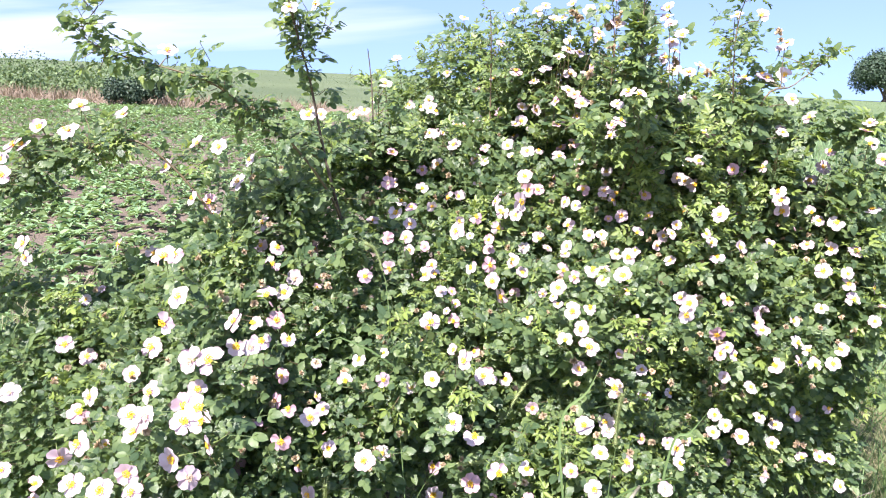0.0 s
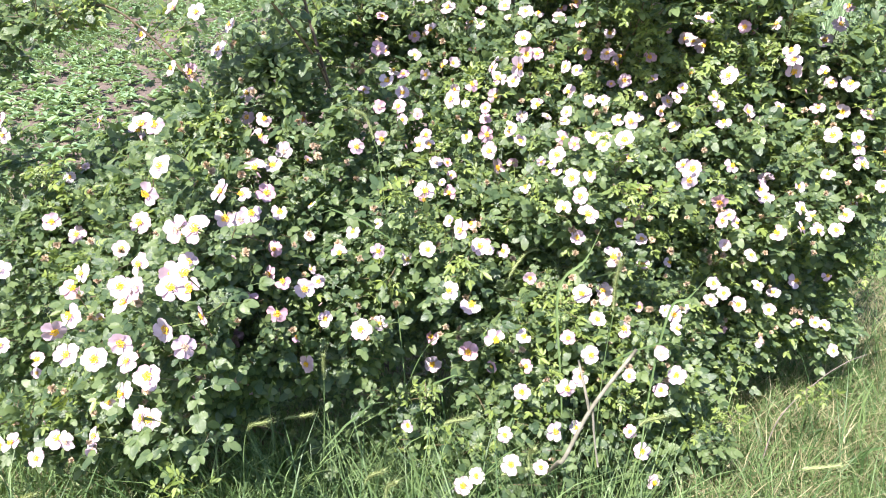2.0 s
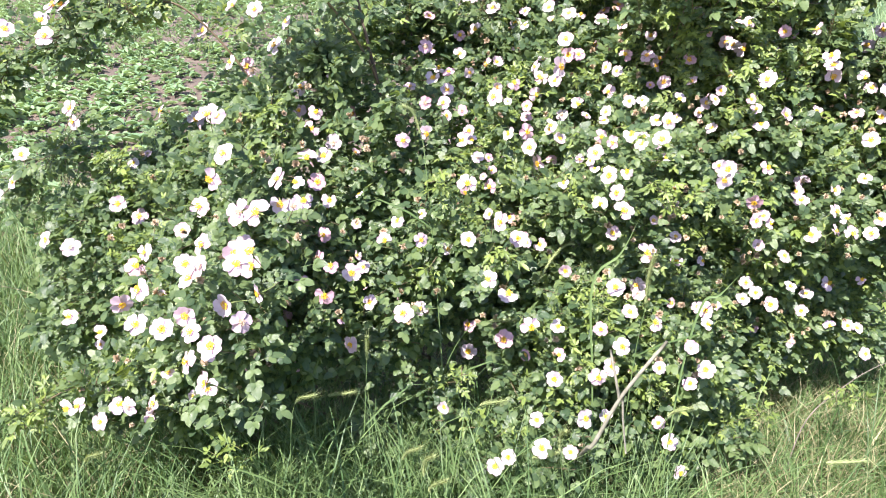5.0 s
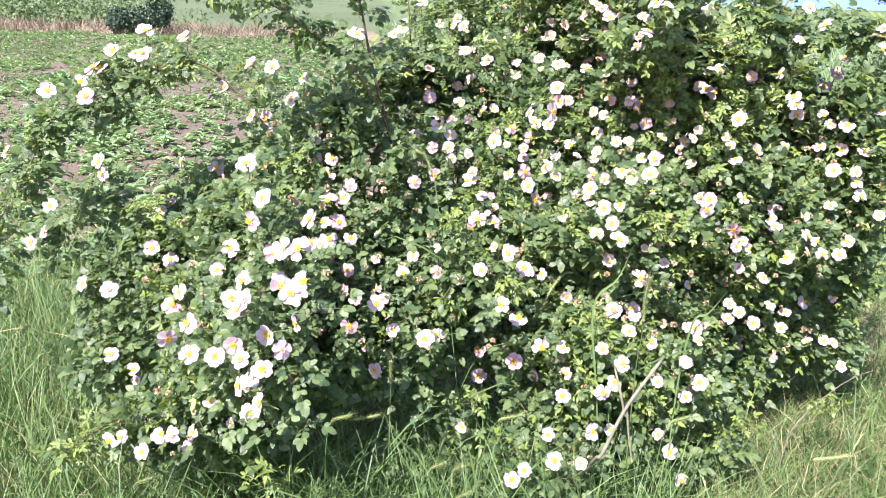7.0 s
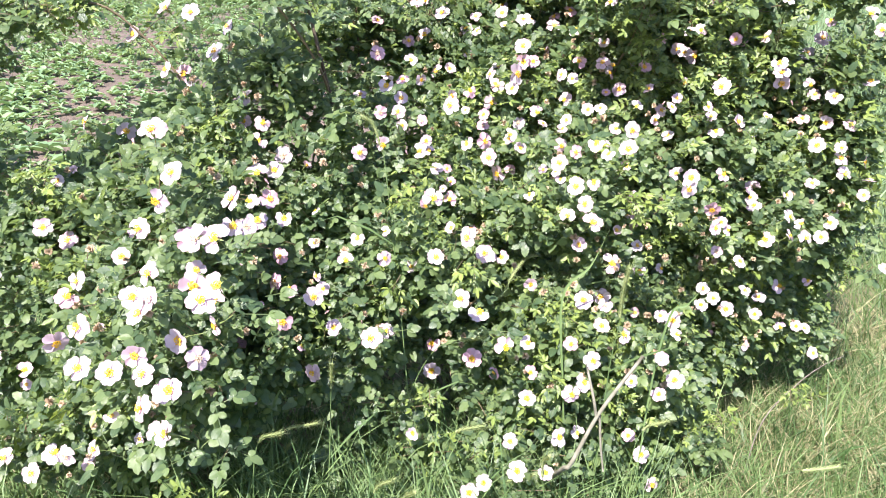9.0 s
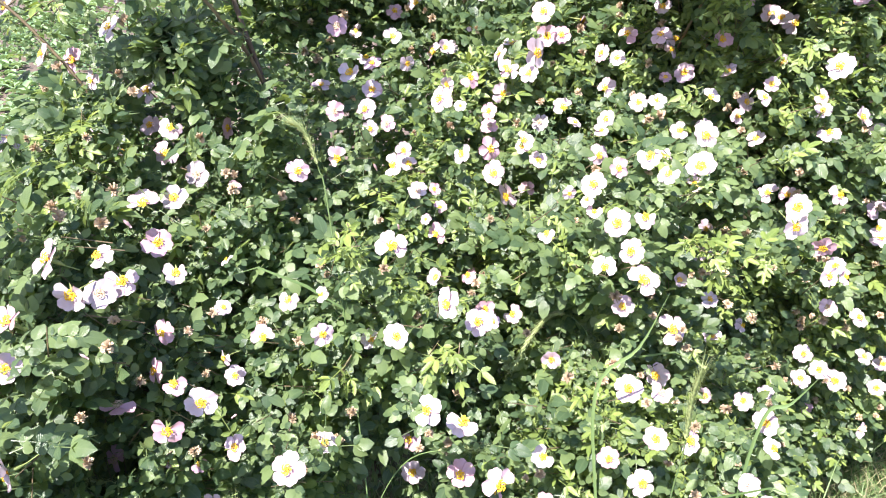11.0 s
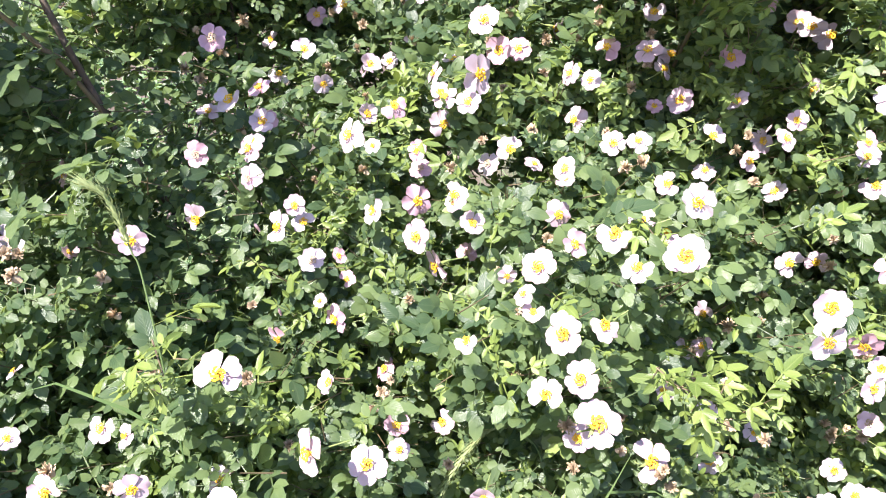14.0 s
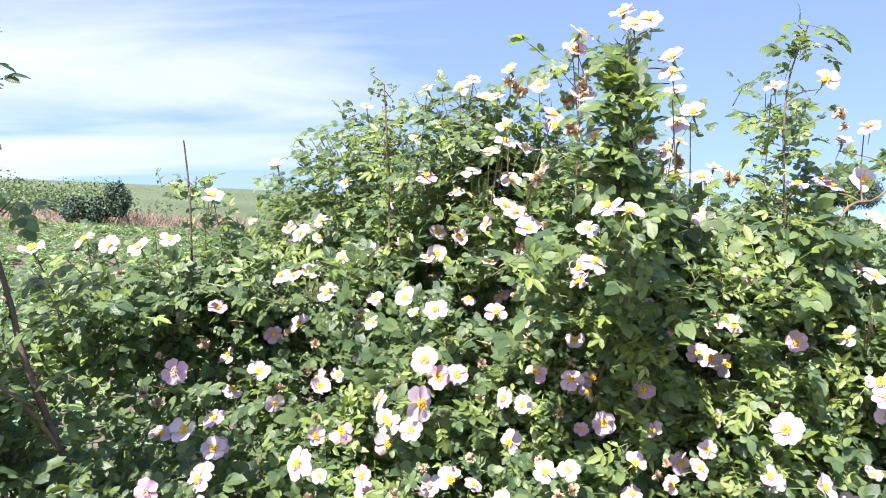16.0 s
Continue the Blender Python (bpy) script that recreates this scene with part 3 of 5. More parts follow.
BLOOMS_PINK_MIDDLE_HIGH = [
    (-0.160, 2.195, 1.295, 0.00), (-0.155, 1.954, 1.226, 0.00), (-0.148, 1.819, 1.094, 0.65), (-0.088, 1.929, 1.160, 0.70),
    (-0.068, 2.250, 1.234, 0.00), (-0.046, 1.713, 1.093, 0.52), (0.131, 1.909, 0.998, 0.88), (0.133, 1.942, 1.065, 0.66),
    (0.134, 1.969, 1.028, 0.61),
]
BLOOMS_PINK_MIDDLE_LOW = [
    (-0.023, 1.622, 0.532, 0.00), (0.067, 1.505, 0.554, 0.00),
]
BLOOMS_PINK_MIDEAST_CROWN = [
    (0.388, 2.288, 1.303, 0.00), (0.391, 2.105, 1.471, 0.00), (0.411, 2.188, 1.324, 0.00),
]
BLOOMS_PINK_MIDEAST_HALF = [
    (0.205, 1.906, 0.916, 0.60),
]
BLOOMS_PINK_MIDEAST_HIGH = [
    (0.256, 2.048, 1.194, 0.00), (0.285, 2.067, 1.193, 0.00), (0.427, 2.096, 1.189, 0.00), (0.487, 2.005, 1.113, 0.52),
]
BLOOMS_PINK_MIDEAST_LOW = [
    (0.201, 1.442, 0.549, 0.00), (0.303, 1.490, 0.596, 0.00), (0.473, 1.489, 0.325, 0.00),
]
BLOOMS_PINK_MIDWEST_HALF = [
    (-0.509, 1.323, 0.939, 0.00), (-0.478, 1.326, 0.940, 0.00), (-0.423, 1.415, 0.754, 0.00), (-0.402, 1.587, 0.937, 0.00),
    (-0.377, 1.454, 0.789, 0.00), (-0.367, 1.479, 0.840, 0.00), (-0.365, 1.429, 0.705, 0.00), (-0.348, 1.441, 0.777, 0.00),
]
BLOOMS_PINK_MIDWEST_HIGH = [
    (-0.348, 1.849, 1.059, 0.76),
]
BLOOMS_PINK_MIDWEST_LOW = [
    (-0.473, 1.466, 0.622, 0.00),
]
BLOOMS_PINK_WEST_HALF = [
    (-0.835, 1.470, 0.754, 0.00),
]
BLOOMS_PINK_WEST_HIGH = [
    (-0.661, 1.943, 1.174, 0.00),
]
BLOOMS_WEST_CROWN = [
    (-1.088, 1.701, 1.313, 0.00), (-1.042, 1.691, 1.347, 0.00), (-1.028, 1.703, 1.347, 0.00), (-1.023, 1.779, 1.387, 0.00),
    (-0.968, 1.880, 1.438, 0.00), (-0.965, 1.788, 1.381, 0.00), (-0.898, 1.680, 1.383, 0.00), (-0.865, 1.907, 1.418, 0.00),
    (-0.709, 2.018, 1.332, 0.00), (-0.645, 1.675, 1.566, 0.00), (-0.640, 1.996, 1.324, 0.00),
]
BLOOMS_WEST_HALF = [
    (-1.383, 1.942, 0.914, 0.00), (-1.359, 1.764, 0.844, 0.00), (-1.348, 1.826, 0.860, 0.00), (-1.117, 1.579, 0.779, 0.00),
    (-1.008, 1.500, 0.790, 0.00), (-0.970, 1.379, 0.660, 0.00), (-0.919, 1.593, 0.874, 0.00), (-0.897, 1.649, 0.821, 0.00),
    (-0.820, 1.500, 0.779, 0.00), (-0.758, 1.247, 0.764, 0.00), (-0.696, 1.453, 0.854, 0.00), (-0.688, 1.547, 0.884, 0.00),
    (-0.673, 1.173, 0.833, 0.00), (-0.640, 1.080, 0.804, 0.00),
]
BLOOMS_WEST_HIGH = [
    (-1.271, 1.611, 1.143, 0.00), (-1.185, 1.911, 1.059, 0.00), (-1.175, 1.895, 1.024, 0.00), (-1.172, 1.682, 1.292, 0.00),
    (-1.052, 1.648, 1.279, 0.00), (-0.992, 2.071, 1.024, 0.00), (-0.854, 1.996, 1.012, 0.00), (-0.791, 1.986, 1.268, 0.00),
    (-0.692, 1.898, 1.189, 0.00), (-0.684, 1.989, 1.013, 0.00), (-0.675, 2.024, 1.124, 0.00), (-0.608, 1.960, 0.988, 0.00),
    (-0.607, 1.518, 1.116, 0.00),
]
BLOOMS_WEST_LOW = [
    (-1.004, 1.542, 0.530, 0.00), (-0.963, 1.290, 0.466, 0.00), (-0.925, 1.275, 0.481, 0.00), (-0.872, 1.265, 0.449, 0.00),
    (-0.822, 1.270, 0.492, 0.00), (-0.764, 1.210, 0.532, 0.00), (-0.741, 1.272, 0.496, 0.00),
]
BLOOMS_COLUMN = [
    (0.533, 1.821, 1.729, 0.00), (0.503, 1.843, 1.743, 0.00), (0.578, 1.858, 1.685, 0.00), (0.612, 1.936, 1.656, 0.00),
    (0.474, 2.013, 1.732, 0.00), (0.526, 2.086, 1.601, 0.00), (0.493, 2.040, 1.664, 0.00), (0.633, 1.983, 1.612, 0.00),
    (0.457, 1.743, 1.474, 0.00), (0.618, 1.982, 1.571, 0.00), (0.951, 2.120, 1.532, 0.00), (0.992, 2.069, 1.527, 0.00),
    (0.960, 2.110, 1.519, 0.00),
]
BLOOMS_CROWN_WEST = [
    (0.350, 2.161, 1.582, 0.00), (0.382, 2.191, 1.606, 0.00), (0.357, 2.327, 1.709, 0.00), (0.309, 2.369, 1.740, 0.00),
    (0.374, 2.126, 1.483, 0.00), (0.300, 2.286, 1.424, 0.00), (0.410, 2.083, 1.444, 0.00), (0.472, 2.191, 1.656, 0.00),
    (0.426, 2.240, 1.600, 0.00),
]
FLOWERS = [(p, 0) for group in (BLOOMS_COLUMN, BLOOMS_CROWN_WEST, BLOOMS_EAST_CROWN, BLOOMS_EAST_HALF, BLOOMS_EAST_HIGH, BLOOMS_EAST_LOW, BLOOMS_FAR_EAST_CROWN, BLOOMS_FAR_EAST_HALF, BLOOMS_FAR_EAST_HIGH, BLOOMS_FAR_EAST_LOW, BLOOMS_MIDDLE_CROWN, BLOOMS_MIDDLE_HALF, BLOOMS_MIDDLE_HIGH, BLOOMS_MIDDLE_LOW, BLOOMS_MIDEAST_CROWN, BLOOMS_MIDEAST_HALF, BLOOMS_MIDEAST_HIGH, BLOOMS_MIDEAST_HIGH_MORE, BLOOMS_MIDEAST_LOW, BLOOMS_MIDWEST_CROWN, BLOOMS_MIDWEST_HALF, BLOOMS_MIDWEST_HALF_MORE, BLOOMS_MIDWEST_HIGH, BLOOMS_MIDWEST_LOW, BLOOMS_WEST_CROWN, BLOOMS_WEST_HALF, BLOOMS_WEST_HIGH, BLOOMS_WEST_LOW) for p in group]
FLOWERS += [(p, 1) for group in (BLOOMS_PINK_EAST_HALF, BLOOMS_PINK_EAST_HIGH, BLOOMS_PINK_MIDDLE_HALF, BLOOMS_PINK_MIDDLE_HIGH, BLOOMS_PINK_MIDDLE_LOW, BLOOMS_PINK_MIDEAST_CROWN, BLOOMS_PINK_MIDEAST_HALF, BLOOMS_PINK_MIDEAST_HIGH, BLOOMS_PINK_MIDEAST_LOW, BLOOMS_PINK_MIDWEST_HALF, BLOOMS_PINK_MIDWEST_HIGH, BLOOMS_PINK_MIDWEST_LOW, BLOOMS_PINK_WEST_HALF, BLOOMS_PINK_WEST_HIGH) for p in group]
BLOOM = np.array([p[:3] for p, _ in FLOWERS])


def face_of(x, z):
    """How far out (y) the face of the bush stands at x, z: a smooth sheet through its flowers."""
    w = np.exp(-((BLOOM[:, 0] - x) ** 2 + (BLOOM[:, 2] - z) ** 2) / (2 * 0.085 ** 2)) + 1e-9
    return float((w * BLOOM[:, 1]).sum() / w.sum())


def top_of(x):
    """Height of the thick mass of the bush, canes that stand out of it not counted."""
    return float(np.interp(x, [-1.25, -1.05, -0.8, -0.55, -0.3, 0.0, 0.2, 0.45, 0.7, 0.9, 1.15, 1.4], [0.78, 0.95, 1.06, 1.26, 1.38, 1.40, 1.46, 1.52, 1.42, 1.38, 1.14, 0.85]))


def foot_of(x):
    """Height of the lowest leaves over the ground."""
    return float(np.interp(x, [-1.3, -0.9, -0.65, -0.5, -0.3, 0.0, 0.14, 0.4, 0.7, 1.2], [0.45, 0.36, 0.36, 0.46, 0.53, 0.50, 0.32, 0.20, 0.16, 0.22]))


# rounded clumps above and behind the thick mass: centre, radii
CLUMPS = [
    (0.12, 2.68, 1.53, 0.32, 0.24, 0.26), (-0.10, 2.76, 1.42, 0.16, 0.18, 0.20), (0.38, 2.32, 1.54, 0.24, 0.2, 0.22), (0.26, 2.45, 1.42, 0.22, 0.18, 0.24),
    (0.50, 1.80, 1.56, 0.065, 0.06, 0.24), (0.46, 1.97, 1.36, 0.12, 0.11, 0.16), (0.84, 2.02, 1.43, 0.08, 0.07, 0.20), (1.03, 2.10, 1.38, 0.16, 0.12, 0.12),
    (0.66, 2.10, 1.40, 0.12, 0.11, 0.11), (1.14, 2.2, 1.18, 0.18, 0.18, 0.14), (1.08, 2.05, 1.38, 0.17, 0.11, 0.10), (1.23, 2.05, 1.37, 0.12, 0.09, 0.06),
    (1.13, 2.03, 1.20, 0.16, 0.12, 0.15), (1.34, 2.05, 1.26, 0.13, 0.08, 0.06), (1.22, 2.02, 1.02, 0.14, 0.12, 0.15), (1.26, 2.00, 0.85, 0.13, 0.12, 0.12), (0.97, 2.00, 1.24, 0.12, 0.10, 0.12),
    (-0.40, 1.76, 1.22, 0.08, 0.06, 0.05), (-0.3, 2.25, 1.31, 0.28, 0.22, 0.09), (0.0, 2.3, 1.32, 0.24, 0.22, 0.11),
]
# long canes that reach out of the mass, root end first
CANES = [
    [(-0.16, 2.15, 0.0), (-0.23, 2.00, 0.80), (-0.275, 1.86, 1.12), (-0.300, 1.81, 1.276), (-0.315, 1.805, 1.357), (-0.328, 1.76, 1.493), (-0.334, 1.67, 1.587), (-0.343, 1.60, 1.683)],
    [(-0.276, 1.858, 1.13), (-0.30, 1.80, 1.22), (-0.367, 1.70, 1.349), (-0.461, 1.66, 1.432), (-0.545, 1.63, 1.499), (-0.735, 1.60, 1.558), (-0.80, 1.60, 1.60), (-0.76, 1.6, 1.66)],
    [(-0.4, 2.1, 0.3), (-0.60, 1.95, 1.02), (-0.788, 1.90, 1.319), (-0.929, 1.85, 1.335), (-1.11, 1.70, 1.252), (-1.18, 1.65, 1.186), (-1.245, 1.62, 1.071), (-1.332, 1.60, 0.923), (-1.40, 1.6, 0.72)],
    [(0.45, 2.4, 0.0), (0.53, 2.2, 1.0), (0.53, 1.92, 1.30), (0.515, 1.80, 1.466), (0.499, 1.80, 1.60), (0.505, 1.82, 1.70)],
    [(0.8, 2.3, 0.1), (0.888, 2.1, 1.225), (0.854, 2.05, 1.352), (0.815, 2.0, 1.55), (0.82, 2.0, 1.678), (0.851, 2.0, 1.773)],
]
MORE_CANES = [
    [(0.15, 2.4, 0.2), (0.157, 2.35, 1.352), (0.155, 2.3, 1.62), (0.15, 2.3, 1.735)],
    [(0.9, 2.2, 0.9), (0.893, 2.0, 1.421), (1.03, 2.08, 1.50), (1.15, 2.1, 1.59)],
    [(-0.5, 1.7, 0.1), (-0.8, 1.7, 0.75), (-1.05, 1.75, 0.95), (-1.25, 1.85, 0.93), (-1.42, 1.95, 0.82)],
    [(0.9, 2.3, 0.2), (1.05, 2.15, 0.75), (1.2, 2.05, 0.98), (1.36, 2.0, 0.96)],
    [(-0.3, 1.7, 0.1), (-0.6, 1.5, 0.4), (-0.9, 1.32, 0.52), (-1.08, 1.28, 0.44)],
]
CANES += MORE_CANES

# twigs: tip, way, how many leaves, youth
twigs = []


def twig(base, way, count, youth, size=0.97, deep=False):
    twigs.append((np.array(base, float), np.array(way, float), count, youth, size, deep))


for (x, y, z, _s), _ in FLOWERS:          # leaves behind and beside every flower
    for _k in range(3):
        o = rng.normal(0, 1, 3) * (0.035, 0.02, 0.035)
        twig((x + o[0], y + 0.055 + abs(o[1]), z - 0.035 + o[2]), (rng.normal(0, 0.5), -0.6, 0.6 + rng.normal(0, 0.3)), rng.integers(4, 7), rng.random())

SHOOTS = []
CANE_POINTS = [p for line in CANES for p in bend(line, 8)]
for (x, y, z, _s), _ in FLOWERS:          # blooms over the thick mass stand on leafy shoots of their own
    if z > top_of(x) - 0.01 and not -0.36 < x < -0.22:
        lean_x, lean_y = rng.normal(0, 0.03), 0.03 + abs(rng.normal(0, 0.03))
        foot_z = max(min(z - 0.14, top_of(x) - 0.12), z - 0.26)
        drop, reach = (-0.03, 0.24) if x < -0.6 else (0.03, 0.14)
        near = min(CANE_POINTS, key=lambda q: (q - Vector((x, y, z))).length + (9.0 if q.z > z - drop else 0.0))
        if (near - Vector((x, y, z))).length < reach:          # it springs from a cane close by
            SHOOTS.append([tuple(near), tuple((near + Vector((x, y + 0.02, z))) / 2), (x, y + 0.012, z - 0.012)])
            for q in (0.3, 0.5, 0.7, 0.85):
                twig(np.array(near) * (1 - q) + np.array((x, y + 0.012, z - 0.012)) * q + rng.normal(0, 0.015, 3), (rng.normal(0, 0.8), -0.3, 0.1), 3, rng.random() + 0.1, 1.05)
            continue
        SHOOTS.append([(x + lean_x, y + lean_y + 0.03, foot_z), (x + lean_x * 0.6, y + lean_y, (z + foot_z) / 2), (x, y + 0.012, z - 0.012)])
        for q in np.linspace(0.05, 0.97, 10):
            mid = np.array(SHOOTS[-1][0]) * (1 - q) + np.array(SHOOTS[-1][2]) * q
            side = rng.choice([-1, 1])
            twig(mid + (side * rng.uniform(0.02, 0.055), 0.01, 0.0), (side * 0.9, -0.2, 0.4), 4, rng.random() + 0.1, 0.95)
for x, y, z in ((-0.047, 1.47, 0.49), (0.579, 1.78, 0.74), (0.60, 1.62, 0.44), (-0.55, 1.22, 0.42), (0.02, 1.62, 0.86), (0.72, 1.75, 0.92), (-0.40, 1.62, 0.98), (0.75, 1.62, 0.30), (0.30, 1.6, 0.62), (-0.15, 1.55, 0.72), (0.95, 1.9, 1.1), (1.15, 1.95, 1.05), (0.45, 1.75, 1.0), (-0.7, 1.5, 0.75), (0.1, 1.7, 1.15), (-0.9, 1.6, 1.0), (-0.10, 1.51, 0.955), (-0.09, 1.52, 0.985), (0.05, 1.50, 0.775), (0.42, 1.52, 0.955), (0.44, 1.53, 0.91), (0.25, 1.9, 1.2), (0.4, 2.0, 1.3), (0.6, 1.9, 1.25), (0.75, 1.95, 1.2), (1.05, 1.75, 0.27)):
    for _k in range(4):               # bright young shoots that stand proud
        twig((x + rng.normal(0, 0.02), y - 0.03, z + rng.normal(0, 0.02)), (rng.normal(0, 0.5), -0.5, rng.normal(0.2, 0.5)), 3, 2.0, 0.9)
RECESSES = ((-0.24, 1.02, 0.23, 0.22), (-0.27, 0.68, 0.10, 0.12), (0.62, 0.74, 0.13, 0.10), (0.68, 0.66, 0.14, 0.07), (0.17, 0.60, 0.13, 0.06), (0.95, 0.98, 0.07, 0.08))   # darker hollows: x, z, radii
made = 0
while made < 6300:                    # the face of the thick mass
    x, z = rng.uniform(-1.15, 1.3), rng.uniform(0.12, 1.5)
    if z > top_of(x) - 0.03 or z < foot_of(x):
        continue
    if x < -0.72 and z < 0.75 and rng.random() < 0.55:      # thin towards the west
        continue
    hollow = noise.noise(Vector((x * 5.5, z * 5.5, 3.0)))
    if hollow < -0.22 and rng.random() < 0.75:
        continue
    depth = 0.045 + rng.exponential(0.085) + max(0.0, -hollow) * 0.25
    if any(((x - cx) / rx) ** 2 + ((z - cz) / rz) ** 2 < 1 for cx, cz, rx, rz in RECESSES):
        if rng.random() < 0.55:
            continue
        depth += 0.09
    if -0.02 < x < 0.42 and z < 0.56:         # thin and hollow round the bare stem
        if rng.random() < 0.4:
            continue
        depth += 0.07
    under = max(0.0, 0.55 - z)
    y = face_of(x, z) + depth + under * 0.08
    twig((x, y, z), (rng.normal(0, 0.55), -0.55, 0.55 + rng.normal(0, 0.35)), rng.integers(4, 8), rng.random() + 0.05, 0.97, depth > 0.10)
    made += 1
made = 0
while made < 1000:           # a second layer close behind the face
    x, z = rng.uniform(-1.0, 1.2), rng.uniform(0.2, 1.4)
    if z > top_of(x) - 0.04 or z < foot_of(x):
        continue
    twig((x, face_of(x, z) + rng.uniform(0.2, 0.5), z), rng.normal(0, 0.6, 3) + (0, -0.4, 0.4), rng.integers(4, 8), rng.random() * 0.8, 1.0, True)
    made += 1
made = 0
for cx, cz, rx, rz in RECESSES:       # shaded leaves at the back of each hollow
    for _k in range(int(1200 * rx * rz) + 8):
        x, z = cx + rng.uniform(-1.1, 1.1) * rx, cz + rng.uniform(-1.1, 1.1) * rz
        twig((x, face_of(x, z) + rng.uniform(0.26, 0.5), z), rng.normal(0, 0.6, 3) + (0, -0.6, 0.3), rng.integers(5, 8), rng.random() * 0.7, 1.05, True)
while made < 380:                     # the inside and the far side
    x, y, z = rng.uniform(-1.0, 1.3), rng.uniform(1.5, 3.0), rng.uniform(0.15, 1.45)
    if z < foot_of(x) - 0.1 or z > top_of(x) - 0.25 * abs(y - 2.3) or y < face_of(x, z) + 0.18:
        continue
    twig((x, y, z), rng.normal(0, 0.6, 3) + (0, 0.25, 0.5), rng.integers(4, 8), rng.random() * 0.8, 1.0, True)
    made += 1
for _k in range(70):                  # low leaves in the hollow at the foot
    p = (rng.normal(-0.25, 0.20), rng.uniform(1.55, 2.0), rng.uniform(0.10, 0.5))
    twig(p, (rng.normal(0, 0.5), -0.6, 0.5), rng.integers(3, 6), rng.random(), 0.95, True)
for _k in range(55):                  # and at its lit edge
    p = (rng.uniform(-0.55, 0.08), rng.uniform(1.40, 1.62), rng.uniform(0.12, 0.52))
    twig(p, (rng.normal(0, 0.6), -0.5, 0.4), rng.integers(3, 6), rng.random() + 0.15, 0.95)
for _k in range(20):                  # leaves before the foot of the forked stem
    p = (rng.normal(0.20, 0.05), rng.uniform(1.27, 1.36), rng.uniform(0.16, 0.42))
    twig(p, (rng.normal(0, 0.6), -0.5, 0.4), rng.integers(3, 6), rng.random() * 0.8, 0.9)
for _k in range(230):                 # fuller growth in the upper middle
    x, z = rng.uniform(0.18, 0.85), rng.uniform(0.98, 1.42)
    twig((x, face_of(x, z) + rng.uniform(0.0, 0.06), z), (rng.normal(0, 0.55), -0.6, 0.5), rng.integers(4, 7), rng.random() + 0.1)
for _k in range(130):                 # and proud of the face beside the tall shoot
    x, z = rng.uniform(0.56, 0.90), rng.uniform(1.0, 1.30)
    twig((x, face_of(x, z) - rng.uniform(0.0, 0.09), z), (rng.normal(0, 0.55), -0.6, 0.5), rng.integers(3, 6), rng.random() + 0.1)
for _k in range(28):                  # lit leaves before the tall western cane
    twig((rng.uniform(-0.42, -0.17), rng.uniform(1.68, 1.80), rng.uniform(0.98, 1.18)), (rng.normal(0, 0.6), -0.5, 0.5), rng.integers(3, 6), rng.random())
for _k in range(9):                   # a spray of leaves where the western cane turns
    twig((rng.normal(-0.31, 0.02), rng.uniform(1.76, 1.82), rng.uniform(1.42, 1.49)), (rng.normal(0.3, 0.6), -0.3, 0.3), 3, rng.random() * 0.7, 1.1)
for _k in range(26):                  # leaves low on the tall western cane
    twig((rng.normal(-0.33, 0.05), rng.uniform(1.74, 1.86), rng.uniform(1.08, 1.42)), (rng.normal(0, 0.6), -0.4, 0.4), rng.integers(3, 6), rng.random())
SHOOTS.append([(-0.20, 2.30, 1.28), (-0.21, 2.29, 1.44), (-0.185, 2.265, 1.500)])
for x, z in ((-0.25, 1.545), (-0.27, 1.540), (-0.225, 1.548), (-0.21, 1.545), (-0.235, 1.515), (-0.20, 1.50), (-0.215, 1.45)):   # a young sprig beside the dead stalk
    twig((x, 2.29 + rng.normal(0, 0.01), z), (rng.normal(0, 0.7), -0.4, 0.3), 3, 2.0 if z > 1.53 else 0.6, 0.9)
for _k in range(60):                  # leaves over the foot of the tall western cane
    p = (rng.uniform(-0.36, -0.16), rng.uniform(1.62, 1.80), rng.uniform(0.62, 1.12))
    twig(p, (rng.normal(0, 0.6), -0.5, 0.4), rng.integers(3, 6), rng.random() * 0.7)
for _k in range(60):                  # young growth between the two tall shoots
    twig((rng.uniform(0.36, 0.80), rng.uniform(1.84, 2.0), rng.uniform(1.20, 1.42)), (rng.normal(0, 0.5), -0.4, 0.7), rng.integers(4, 7), rng.random() + 0.25)
for cx, cy, cz, rx, ry, rz in CLUMPS:
    loose = (cx, cz) == (0.84, 1.43)          # a sparse column of larger leaves
    for _k in range(int(2900 * (rx * ry * rz) ** (2 / 3) * (0.5 if loose else 1.0)) + (5 if loose else 30)):
        d = rng.normal(0, 1, 3)
        d /= np.linalg.norm(d)
        s = rng.uniform(0.3, 0.95)
        twig((cx + d[0] * rx * s, cy + d[1] * ry * s, cz + d[2] * rz * s), d + (0, -0.2, 0.5), rng.integers(4, 7), rng.random() + 0.12, 1.2 if loose else 0.97, cy > 2.15)
for line in CANES:
    pts = bend(line, 8)
    sparse = line is CANES[5]
    thick = line in (CANES[2], CANES[7], CANES[9], CANES[8])
    for i, p in enumerate(pts):
        if i / len(pts) > (0.3 if thick else 0.72 if line is CANES[0] else 0.25 if line is CANES[1] else 0.45):
            if line is CANES[1] and i / len(pts) > 0.72 and i % 3:
                continue
            for _k in range(1 if sparse else 4 if thick else 3 if line is CANES[1] else 2):
                d = rng.normal(0, 0.7, 3) + (0, -0.2, 0.25)
                twig(np.array(p) + d / np.linalg.norm(d) * rng.uniform(0.02, 0.035 if line is CANES[0] else 0.055), d, rng.integers(2, 4), rng.random() + (0.25 if thick else 0.1), 0.5 if sparse else 0.95)

